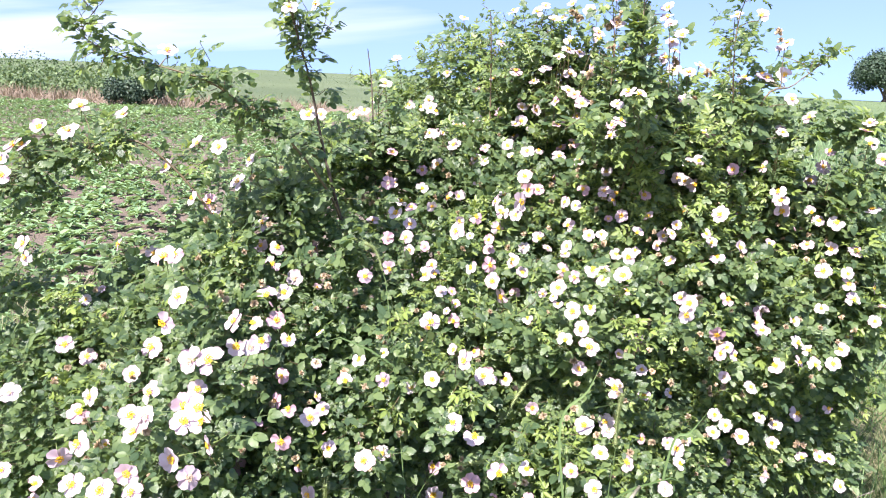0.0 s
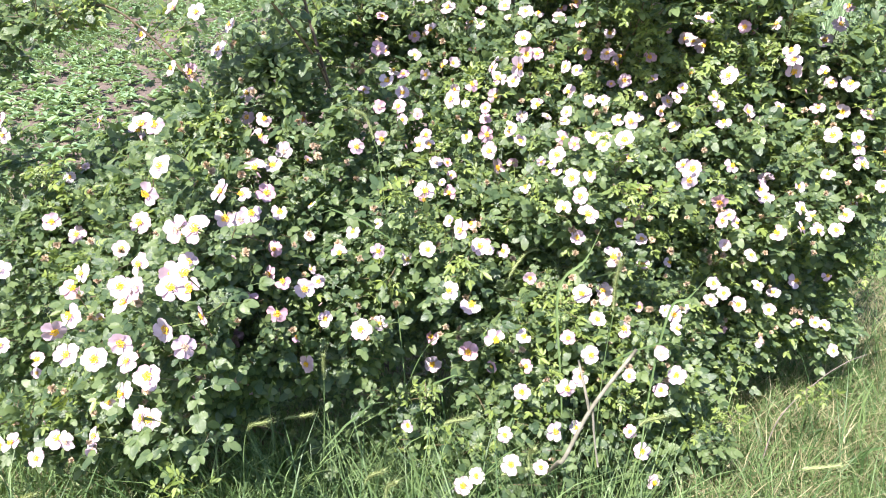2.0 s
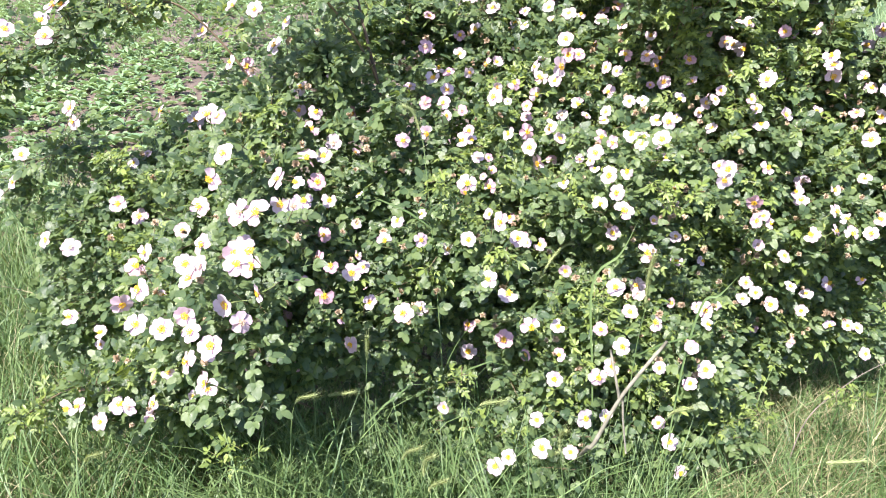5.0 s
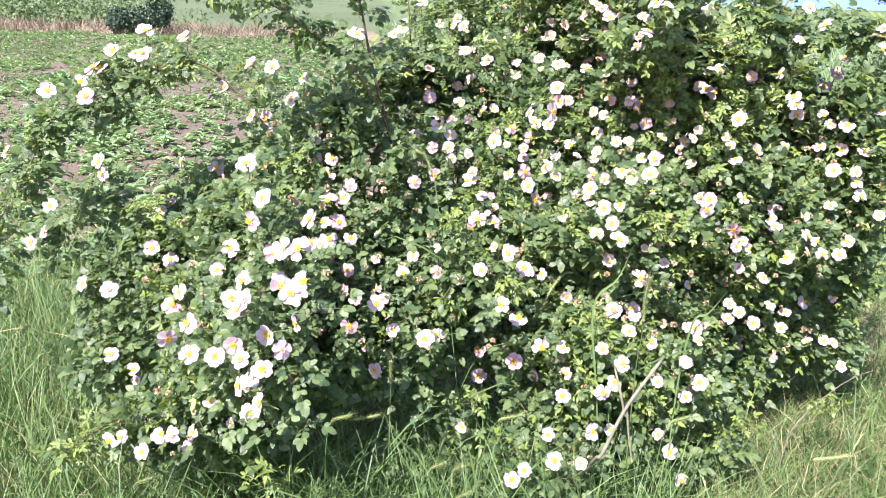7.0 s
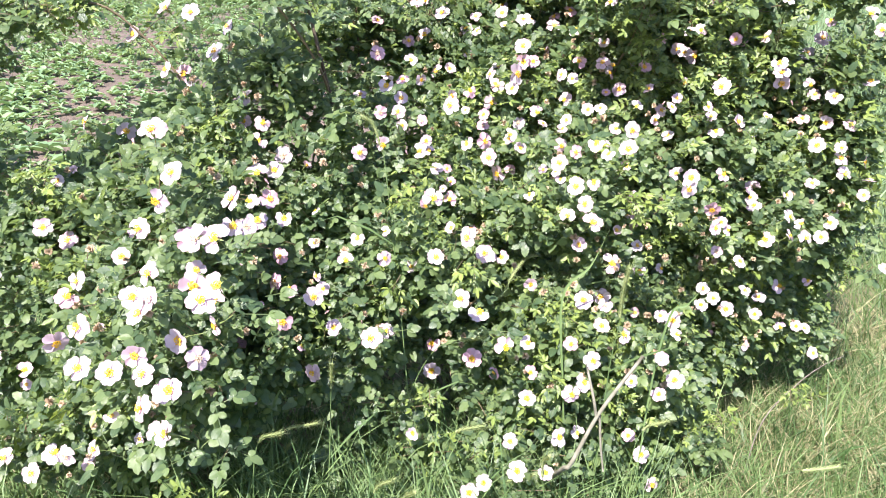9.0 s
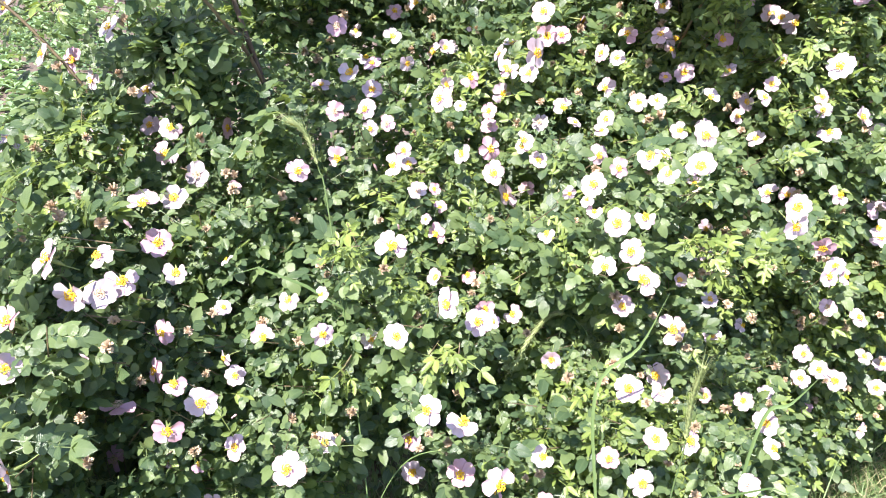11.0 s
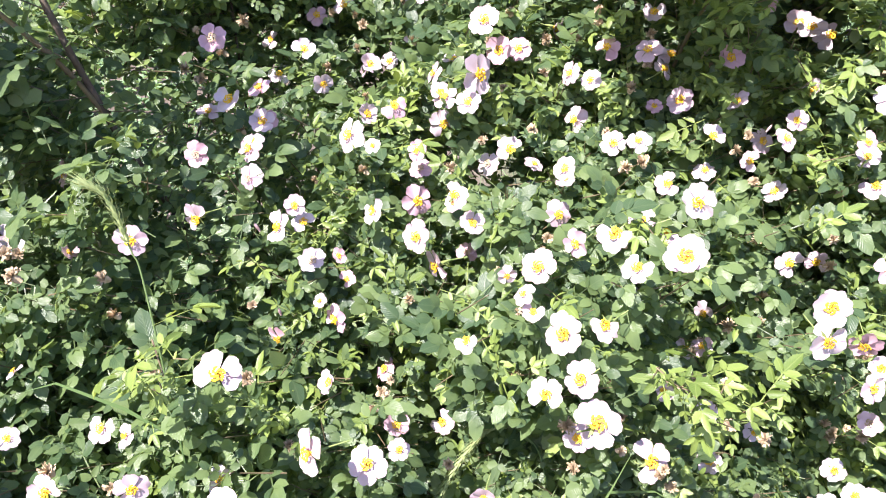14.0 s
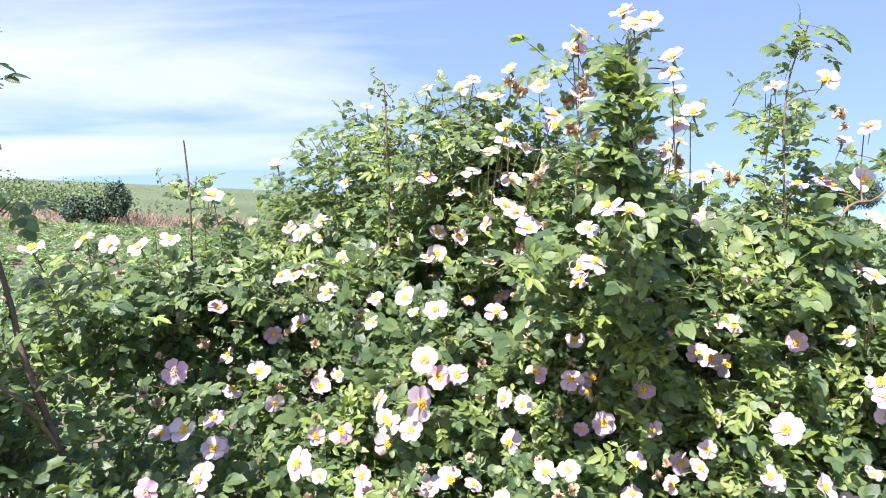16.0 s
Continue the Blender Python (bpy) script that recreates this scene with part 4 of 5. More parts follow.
# leaves along the twigs
spots = {k: ([], [], [], []) for k in range(8)}
young = {k: ([], [], [], []) for k in range(8)}
inner = {k: ([], [], [], []) for k in range(8)}
stems = []
for base, way, count, youth, size, deep in twigs:
    way = way / np.linalg.norm(way)
    length = 0.013 * count
    base = base - way * length
    side = np.cross(way, (0.2, 0.3, 0.9))
    side /= np.linalg.norm(side) + 1e-6
    stems.append((base, base + way * length))
    fresh = 0.55 * noise.noise(Vector(base) * 3.1) + 0.24 * ease(-0.40, 0.25, base[0]) - 0.12 + 0.10 * ease(1.2, 1.5, base[2])
    for i in range(count):
        p = base + way * length * (i + 0.4) / count
        turn = i * 2.4 + rng.uniform(-0.5, 0.5)
        up = np.cross(side, way)
        d = way * 0.45 + side * math.cos(turn) + up * math.sin(turn) * 0.7 + (0, -0.15, 0.1)
        n = np.array([0.0, 0.0, 0.85]) + np.array(SUN_DIR) * 0.5 + (0, -0.50, 0) + rng.normal(0, 0.42, 3)
        k = int(rng.integers(0, 8))
        s = rng.uniform(0.52, 0.98) * size * (0.75 if i == count - 1 else 1.0)
        store = young if (youth + fresh > 0.84 and i >= count - 3) else inner if deep else spots
        for lst, val in zip(store[k], (p, d, n, s)):
            lst.append(val)

# a bloom or an ear stands free: no leaf grows across its face
EAR_POINTS = [(0.345, 1.64, 0.68), (0.315, 1.70, 0.70), (0.285, 1.73, 0.712), (0.245, 1.73, 0.722), (0.205, 1.71, 0.695), (0.165, 1.69, 0.63), (0.372, 1.365, 0.74), (0.374, 1.365, 0.79), (0.378, 1.36, 0.83), (-0.132, 1.59, 1.0), (-0.150, 1.60, 1.06), (-0.17, 1.60, 1.12)]
OPEN_TO_VIEW = np.concatenate([BLOOM, np.array(EAR_POINTS)])
SUNLIT = np.array([p[:3] for p, pink in FLOWERS if not pink])     # the white blooms open into the sun
OPEN_SIDE = np.array((0.05, 0.35, 1.50)) - OPEN_TO_VIEW
OPEN_SIDE /= np.linalg.norm(OPEN_SIDE, axis=1, keepdims=True)


def before_a_bloom(points, wide):
    """Which points lie close before a bloom or an ear, on its open side, or between a white bloom and the sun."""
    rel = points[:, None, :] - OPEN_TO_VIEW[None, :, :]
    along = np.einsum("nkj,kj->nk", rel, OPEN_SIDE)
    apart = np.linalg.norm(rel - along[:, :, None] * OPEN_SIDE[None], axis=2)
    hidden = ((along > -0.01) & (along < 0.28) & (apart < wide)).any(axis=1)
    rel = points[:, None, :] - SUNLIT[None, :, :]
    along = rel @ np.array(SUN_DIR)
    apart = np.linalg.norm(rel - along[:, :, None] * np.array(SUN_DIR), axis=2)
    return hidden | ((along > 0.0) & (along < 0.22) & (apart < wide * 0.8)).any(axis=1)


for store in (spots, young, inner):
    for k, lists in store.items():
        if not lists[0]:
            continue
        p, d, n, s = (np.array(q) for q in lists)
        heart = p + d / np.linalg.norm(d, axis=1, keepdims=True) * 0.045
        free = ~before_a_bloom(heart, 0.042)
        store[k] = (p[free], d[free], n[free], s[free])
mids = np.array([(q[0] + q[1]) / 2 for q in stems])
stems = [q for q, bare in zip(stems, before_a_bloom(mids, 0.05)) if not bare]

# ---- the rose bush itself ----
ROOT = Vector((0.1, 2.0, 0.0))
bush = new("dog_rose_bush")
bush.location = ROOT
tagged(bush, "dog rose bush in full bloom with white and pale pink flowers", "rose bush")
HOME = Matrix.Translation(-ROOT)


def on_bush(name, data, m=Matrix(), label="", kind=""):
    ob = child(name, data, bush, HOME @ m, label)
    return tagged(ob, kind=kind)


def leaf_mass(store, near, shapes, maps):
    """Most leaves joined; those in a small stretch of the face stand singly."""
    pieces, single, uvs = [], [], []
    for k, (p, d, n, s) in store.items():
        if not len(p):
            continue
        p, s = np.array(p), np.array(s)
        turns = turns_of(np.array(d), np.array(n))
        pick = np.zeros(len(p), bool)
        if near:
            pick = (p[:, 0] > -0.12) & (p[:, 0] < 0.50) & (p[:, 2] > 0.74) & (p[:, 2] < 1.08) & (p[:, 1] < 1.70)
        for i in np.nonzero(pick)[0][:37]:
            single.append((k, p[i], turns[i], s[i]))
        pick[np.nonzero(pick)[0][37:]] = False
        pieces.append(scatter(*shapes[k], p[~pick], turns[~pick], s[~pick]))
        uvs.append(np.tile(maps[k], (int((~pick).sum()), 1)))
    return gather(pieces), single, np.concatenate(uvs)


(lv, lt), singles, uv_map = leaf_mass(spots, True, LEAVES, LEAF_UVS)
on_bush("foliage", big_mesh("foliage", lv, lt, LEAF, uv_map), label="dense glossy dark green rose leaves", kind="stuff")
(iv, it), _none, uv_map = leaf_mass(inner, False, PLAIN_LEAVES, PLAIN_UVS)
on_bush("inner_foliage", big_mesh("inner_foliage", iv, it, LEAF, uv_map), label="shaded green leaves inside the bush", kind="stuff")
(yv, yt), _none, uv_map = leaf_mass(young, False, YOUNG_LEAVES, PLAIN_UVS)
on_bush("young_foliage", big_mesh("young_foliage", yv, yt, YOUNG_LEAF, uv_map), label="light yellow-green young shoot tips", kind="stuff")
LEAF_MESHES = [big_mesh("leaf", v, t, LEAF, uv) for (v, t), uv in zip(LEAVES, LEAF_UVS)]
for k, p, turn, s in singles:
    on_bush("leaf", LEAF_MESHES[k], Matrix.Translation(p) @ Matrix(turn.tolist()).to_4x4() @ Matrix.Scale(s, 4))

# twigs in one mesh
a, b = np.array([q[0] for q in stems]), np.array([q[1] for q in stems])
prism = np.array([(-1, 0, 0), (1, 0, 0), (0, 0, 1.6), (-0.5, 1, 0), (0.5, 1, 0), (0, 1, 0.8)], float)
prism_t = np.array([(0, 1, 4), (0, 4, 3), (1, 2, 5), (1, 5, 4), (2, 0, 3), (2, 3, 5)])
way = b - a
turns = turns_of(way, np.tile((0.2, 0.4, 0.9), (len(a), 1)))
stretchy = turns * np.stack([np.full(len(a), 0.0011), np.linalg.norm(way, axis=1), np.full(len(a), 0.0011)], axis=1)[:, None, :]
tv, tt = scatter(prism, prism_t, a, stretchy, np.ones(len(a)))
on_bush("twigs", big_mesh("twigs", tv, tt, GREEN_CANE), label="thin green and brown flowering twigs", kind="stuff")

for i, line in enumerate(CANES):
    pts = bend(line, 6)
    girth = 0.0062 if i == 0 else 0.0036
    radii = [girth * (1 - 0.75 * k / len(pts)) for k in range(len(pts))]
    v, f = tube(pts, radii, 7)
    for k in range(4, len(pts) - 1, 1):          # thorns
        p = pts[k] + (pts[k + 1] - pts[k]) * rng.random()
        out = Vector(rng.normal(0, 1, 3)).normalized()
        along = (pts[k + 1] - pts[k]).normalized()
        out = (out - along * out.dot(along)).normalized() * radii[k]
        n0 = len(v)
        v += [p + out * 0.8 + along * 0.004, p + out * 0.8 - along * 0.004, p + out * 0.8 + along.cross(out).normalized() * 0.0015, p + out * 2.0 - along * 0.003]
        f += [(n0, n0 + 1, n0 + 3), (n0 + 1, n0 + 2, n0 + 3), (n0 + 2, n0, n0 + 3)]
    on_bush("cane", mesh_of("cane", v, f, BARK if i == 0 else GREEN_CANE), label="brown thorny cane" if i == 0 else "")
for line in SHOOTS:
    pts = bend(line, 4)
    v, f = tube(pts, [0.0015 - 0.0007 * k / len(pts) for k in range(len(pts))], 5)
    on_bush("shoot", mesh_of("shoot", v, f, GREEN_CANE))
# older stems under the leaves, and the bare forked stem in front
for i in range(11):
    x = rng.uniform(-0.6, 0.9)
    line = [(0.1 + x * 0.35, 2.1 + rng.uniform(-0.1, 0.25), -0.02), (x * 0.8, 2.1 + rng.uniform(-0.1, 0.2), 0.35), (x + rng.uniform(-0.1, 0.1), 2.15 + rng.uniform(-0.1, 0.2), 0.75), (x * 1.1, 2.3 + rng.uniform(-0.1, 0.2), 1.15)]
    pts = bend(line, 4)
    v, f = tube(pts, [0.006 - 0.004 * k / len(pts) for k in range(len(pts))], 6)
    on_bush("stem", mesh_of("stem", v, f, OLD_CANE))
for line, r in (([(0.27, 1.60, -0.01), (0.262, 1.47, 0.20), (0.258, 1.31, 0.375), (0.270, 1.286, 0.41), (0.323, 1.293, 0.533), (0.414, 1.315, 0.661)], 0.0060),
                ([(0.318, 1.293, 0.525), (0.305, 1.29, 0.58), (0.292, 1.31, 0.64)], 0.0036), ([(0.325, 1.293, 0.530), (0.332, 1.29, 0.46), (0.345, 1.29, 0.38)], 0.003)):
    pts = bend(line, 5)
    v, f = tube(pts, [r * (1 - 0.35 * k / len(pts)) for k in range(len(pts))], 8)
    on_bush("bare_stem", mesh_of("bare_stem", v, f, GREY_STEM), label="grey leafless forked stem")

# ---- flowers ----


def petal_mesh(seed):
    """A heart-shaped petal along +y, cupped, about 25 mm long."""
    r = np.random.default_rng(seed)
    rows, cols = 6, 7
    cup, curl, wave = r.uniform(0.04, 0.20), r.uniform(-0.30, 0.10), r.uniform(0.03, 0.10)
    verts, faces = [], []
    for i in range(rows):
        t = i / (rows - 1)
        half = 0.06 + 0.43 * math.sin(t ** 0.9 * math.pi * 0.58)
        for j in range(cols):
            s = (j / (cols - 1)) * 2 - 1
            y = t * (1.0 - 0.11 * math.exp(-(s * 2.8) ** 2) * t ** 5 - 0.34 * abs(s) ** 2.6 * t * t)
            z = cup * (s * s * 0.5 + 0.9 * t * (1 - t) * -0.4) + curl * t * t * 0.5 + wave * math.sin(3.0 * s + seed) * t
            verts.append((s * half * 0.026, 0.0025 + y * 0.0255, z * 0.026))
    for i in range(rows - 1):
        for j in range(cols - 1):
            q = i * cols + j
            faces.append((q, q + 1, q + cols + 1, q + cols))
    return mesh_of("petal", verts, faces, PETAL)


def stamens_mesh(seed, spent):
    """A low boss with a ring of fine filaments and their tips."""
    r = np.random.default_rng(seed)
    verts, faces = tube([(0, 0, 0), (0, 0, 0.003), (0, 0, 0.0045)], [0.0035, 0.0028, 0.0008], 8)
    for k in range(44):
        t, rad = k * 2.399, 0.0022 + 0.0064 * math.sqrt((k % 12) / 12)
        tip = Vector((math.cos(t) * rad, math.sin(t) * rad, 0.0066 + 0.002 * r.random()))
        foot = Vector((math.cos(t) * 0.0025, math.sin(t) * 0.0025, 0.001))
        side = Vector((-math.sin(t), math.cos(t), 0)) * 0.0002
        n = len(verts)
        verts += [foot - side, foot + side, tip]
        faces.append((n, n + 1, n + 2))
        n, s = len(verts), 0.0016
        verts += [tip + Vector(q) * s for q in ((1, 0, 0), (-1, 0, 0), (0, 1, 0), (0, -1, 0), (0, 0, 0.8))]
        faces += [(n, n + 2, n + 4), (n + 2, n + 1, n + 4), (n + 1, n + 3, n + 4), (n + 3, n, n + 4)]
    return mesh_of("stamens", verts, faces, SPENT if spent else STAMEN)


def calyx_mesh(seed):
    """The green cup, its five sepals and a short stalk, under the petals."""
    r = np.random.default_rng(seed)
    verts, faces = tube([(0.006, -0.004, -0.045), (0.002, 0, -0.022), (0, 0, -0.013), (0, 0, -0.006), (0, 0, 0.0005)], [0.0009, 0.001, 0.0026, 0.0032, 0.0026], 6)
    for k in range(5):
        t = k * 2 * math.pi / 5 + 0.6
        d, s = Vector((math.cos(t), math.sin(t), 0)), Vector((-math.sin(t), math.cos(t), 0))
        n = len(verts)
        drop = r.uniform(-0.006, -0.001)
        verts += [d * 0.002 + s * 0.002, d * 0.002 - s * 0.002, d * 0.009 - s * 0.0016 + Vector((0, 0, drop * 0.4)), d * 0.009 + s * 0.0016 + Vector((0, 0, drop * 0.4)), d * 0.016 + Vector((0, 0, drop))]
        faces += [(n, n + 1, n + 2, n + 3), (n + 3, n + 2, n + 4)]
    return mesh_of("flower", verts, faces, SEPAL)


PETALS = [petal_mesh(k) for k in range(7)]
STAMENS = [stamens_mesh(k, False) for k in range(3)] + [stamens_mesh(9, True)]
CALYXES = [calyx_mesh(k) for k in range(3)]


def turned_to(place, normal, spin, size):
    return Matrix.Translation(place) @ Vector(normal).to_track_quat("Z", "Y").to_matrix().to_4x4() @ Matrix.Rotation(spin, 4, "Z") @ Matrix.Scale(size, 4)


def flower(place, normal, pink, size, openness, lost=0):
    head = on_bush("flower", CALYXES[rng.integers(0, 3)], turned_to(place, normal, rng.uniform(0, 6.3), size))
    tone = (0.96, 0.70, 0.76, 1) if pink > 0.8 else (1.0, 0.97 - 0.17 * pink, 0.975 - 0.12 * pink, 1)
    for k in range(5 - lost):
        m = Matrix.Rotation(k * 2 * math.pi / 5 + rng.normal(0, 0.07), 4, "Z") @ Matrix.Rotation(openness + rng.normal(0, 0.09), 4, "X") @ Matrix.Translation((0, 0, 0.0006 * (k % 3)))
        p = child("petal", PETALS[rng.integers(0, 7)], head, m @ Matrix.Scale(rng.uniform(0.94, 1.06), 4))
        p.color = tone
    child("stamens", STAMENS[3] if rng.random() < 0.05 else STAMENS[rng.integers(0, 3)], head, Matrix())
    return head


def outward(x, y, z):
    up = 0.45 + 0.5 * ease(1.15, 1.5, z)
    return Vector((-0.18 + rng.normal(0, 0.45), -0.80 + rng.normal(0, 0.22), up + 0.1 + rng.normal(0, 0.34)))


for (x, y, z, wide), pink in FLOWERS:
    open_by = rng.choice([rng.uniform(-0.05, 0.25), rng.uniform(0.2, 0.6)], p=[0.75, 0.25])
    flower((x, y, z), outward(x, y, z), 1.0 if pink else rng.random() * 0.8, wide * rng.uniform(1.0, 1.12) if wide else rng.uniform(0.78, 1.02) if x < -0.4 else rng.uniform(0.67, 0.95), open_by, int(rng.choice([0, 0, 0, 0, 0, 1, 1, 2])))
made = 0
while made < 45:                      # smaller blooms, half hidden among the leaves
    x, z = rng.uniform(-1.0, 1.25), rng.uniform(0.3, 1.45)
    if z > top_of(x) - 0.04 or z < foot_of(x) + 0.05:
        continue
    if np.min(np.hypot(BLOOM[:, 0] - x, BLOOM[:, 2] - z)) < 0.042:
        continue
    y = face_of(x, z) + rng.uniform(0.02, 0.12)
    flower((x, y, z), outward(x, y, z), rng.random(), rng.uniform(0.5, 0.72), rng.uniform(0.05, 0.6), int(rng.choice([0, 0, 1, 2])))
    made += 1


made = 0
while made < 58:                      # the upper middle flowers most thickly
    x, z = rng.uniform(-0.15, 0.95), rng.uniform(1.0, 1.5)
    if z > top_of(x) - 0.03 or np.min(np.hypot(BLOOM[:, 0] - x, BLOOM[:, 2] - z)) < 0.035:
        continue
    y = face_of(x, z) + rng.uniform(-0.03, 0.02)
    flower((x, y, z), outward(x, y, z), rng.random() * 0.9, rng.uniform(0.58, 0.82), rng.uniform(0.0, 0.6), int(rng.choice([0, 0, 0, 1, 2])))
    made += 1
for cx, cy, cz, rx, ry, rz in (CLUMPS[0], CLUMPS[0], CLUMPS[2], CLUMPS[3], CLUMPS[5], CLUMPS[8]):   # blooms on the crown
    x, z = cx + rng.uniform(-0.7, 0.7) * rx, cz + rng.uniform(-0.2, 0.8) * rz
    flower((x, cy - ry * 0.85, z), outward(x, cy, z), rng.random(), rng.uniform(0.62, 0.92), rng.uniform(0.0, 0.5))
for cx, cy, cz, rx, ry, rz in CLUMPS[10:16]:     # blooms on the arms that hang over to the east
    x, z = cx + rng.uniform(-0.7, 0.7) * rx, cz + rng.uniform(-0.6, 0.8) * rz
    flower((x, cy - ry * 0.7, z), outward(x, cy, z) + Vector((0, 0.3, 0.5)), rng.random() * 0.9, rng.uniform(0.62, 0.88), rng.uniform(0.0, 0.4))


def spent_mesh(seed):
    """A flower past its bloom: a swollen green cup with a brown tuft."""
    r = np.random.default_rng(seed)
    verts, faces = tube([(0, 0, -0.006), (0, 0, -0.003), (0, 0, 0.0)], [0.0018, 0.0030, 0.0022], 6)
    for k in range(60):
        d = Vector((r.normal(0, 1), r.normal(0, 1), r.uniform(-0.2, 1.6))).normalized() * r.uniform(0.0040, 0.0072)
        s = d.cross(Vector((0.3, 0.5, 0.8))).normalized() * 0.0008
        n = len(verts)
        verts += [s * 0.8, -s * 0.8, d - s, d + s]
        faces.append((n, n + 1, n + 2, n + 3))
    return mesh_of("spent_flower", verts, faces, SPENT)


SPENTS = [spent_mesh(k) for k in range(4)]


def bud_mesh():
    """A short pointed pink bud."""
    verts, faces = tube([(0, 0, -0.009), (0, 0, -0.003), (0, 0, 0.004), (0, 0, 0.011), (0, 0, 0.015)], [0.0016, 0.0026, 0.0034, 0.0024, 0.0004], 7)
    return mesh_of("bud", verts, faces, BUD)


BUD_SHAPE = bud_mesh()
made = 0
while made < 18:
    x, z = rng.uniform(-0.95, 1.2), rng.uniform(0.4, 1.5)
    if z > top_of(x) or np.min(np.hypot(BLOOM[:, 0] - x, BLOOM[:, 2] - z)) > 0.08:
        continue
    y = face_of(x, z) + rng.uniform(-0.01, 0.05)
    on_bush("bud", BUD_SHAPE, turned_to((x, y, z), (rng.normal(0, 0.5), -0.4, 0.9), 0.0, rng.uniform(0.55, 0.75)), "closed pale pink flower bud" if made == 0 else "")
    made += 1
made = 0
while made < 300:
    x, z = rng.uniform(-0.95, 1.2), rng.uniform(0.35, 1.5)
    if z > top_of(x) or z < foot_of(x) + 0.08:
        continue
    if np.min(np.hypot(BLOOM[:, 0] - x, BLOOM[:, 2] - z)) > 0.09:
        continue
    y = face_of(x, z) + rng.uniform(-0.02, 0.05)
    on_bush("spent_flower", SPENTS[rng.integers(0, 4)], turned_to((x, y, z), (rng.normal(0, 0.5), -0.5, 0.8 + rng.normal(0, 0.3)), rng.uniform(0, 6), rng.uniform(1.0, 1.7)), "withered brown flower head" if made == 0 else "")
    made += 1

WITHERED = [
    (0.544, 1.885, 1.586), (0.463, 1.988, 1.603), (0.482, 1.935, 1.532), (0.425, 2.026, 1.520), (0.400, 2.195, 1.714),
    (0.475, 2.091, 1.665), (0.490, 1.991, 1.675), (0.826, 2.225, 1.541), (0.750, 2.173, 1.448), (0.721, 2.229, 1.569),
    (0.495, 1.934, 1.536), (1.018, 2.193, 1.647), (0.828, 2.072, 1.488), (0.409, 2.194, 1.698), (0.602, 1.980, 1.499),
]
for place in WITHERED:                # larger withered heads on the crown
    for _k in range(3):
        x, y, z = (c + rng.normal(0, 0.008) for c in place)
        on_bush("spent_flower", SPENTS[rng.integers(0, 4)], turned_to((x, y - 0.01, z), (rng.normal(0, 0.5), -0.3, 0.9), rng.uniform(0, 6), rng.uniform(1.4, 2.0)))

# dead stalk behind the bush top
v, f = tube(bend([(-0.20, 2.25, 0.0), (-0.215, 2.25, 0.8), (-0.225, 2.25, 1.449), (-0.228, 2.25, 1.53), (-0.236, 2.25, 1.615)], 4), [0.0024] * 8 + [0.0022] * 5 + [0.0018] * 3 + [0.0012], 5)
tagged(new("dead_stalk", mesh_of("dead_stalk", v, f, BARK)), "thin dry brown stalk standing up out of the bush", "dead stalk")

# ---- grass of the verge ----
BLADE = np.array([(-0.5, 0, 0), (0.5, 0, 0), (-0.45, 0.35, 0.03), (0.45, 0.35, 0.03), (-0.36, 0.62, 0.13), (0.36, 0.62, 0.13), (-0.22, 0.80, 0.30), (0.22, 0.80, 0.30), (0, 0.88, 0.52)])
BLADE_T = np.array([(0, 1, 3), (0, 3, 2), (2, 3, 5), (2, 5, 4), (4, 5, 7), (4, 7, 6), (6, 7, 8)])

SHORT = np.array([(-0.5, 0, 0), (0.5, 0, 0), (-0.38, 0.6, 0.1), (0.38, 0.6, 0.1), (0, 0.95, 0.42)])
SHORT_T = np.array([(0, 1, 3), (0, 3, 2), (2, 3, 4)])


def blades(spots_xy, low, high, width, lean, shape=BLADE, tris=BLADE_T):
    """Upright bent blades on the ground: arrays of corners and triangles."""
    n = len(spots_xy)
    base = np.array([(x, y, height(x, y) - 0.01) for x, y in spots_xy])
    way = np.stack([rng.normal(0, lean, n), rng.normal(0, lean, n), np.ones(n)], axis=1)
    turn = rng.uniform(0, 2 * math.pi, n)
    turns = turns_of(way, np.stack([np.cos(turn), np.sin(turn), np.zeros(n)], axis=1))
    length = rng.uniform(low, high, n)
    wide = width * rng.uniform(0.6, 1.4, n)
    v = np.einsum("nij,nkj->nki", turns, shape[None] * np.stack([wide, length, length], axis=1)[:, None, :]) + base[:, None, :]
    t = tris[None] + (np.arange(n) * len(shape))[:, None, None]
    return v.reshape(-1, 3), t.reshape(-1, 3)


def patch(count, x0, x1, y0, y1, keep):
    got = []
    while len(got) < count:
        x, y = rng.uniform(x0, x1), rng.uniform(y0, y1)
        if rng.random() < keep(x, y):
            got.append((x, y))
    return got


def verge(x, y):
    """Thick in front of and beside the bush, thin in its shade, thinning out raggedly at its edges."""
    dens = 0.60 + 0.6 * noise.noise(Vector((x * 1.6, y * 1.6, 9.0)))
    edge = 1.55 + 0.25 * abs(x)
    if abs(x - 0.1) < 1.25 and y > edge:
        dens *= 0.4
    out = max(abs(x - 0.2) / 3.4, abs(y - 1.6) / 1.9) + 0.35 * noise.noise(Vector((x * 0.8, y * 0.8, 2.0)))
    return dens * (1 - ease(0.72, 1.1, out))


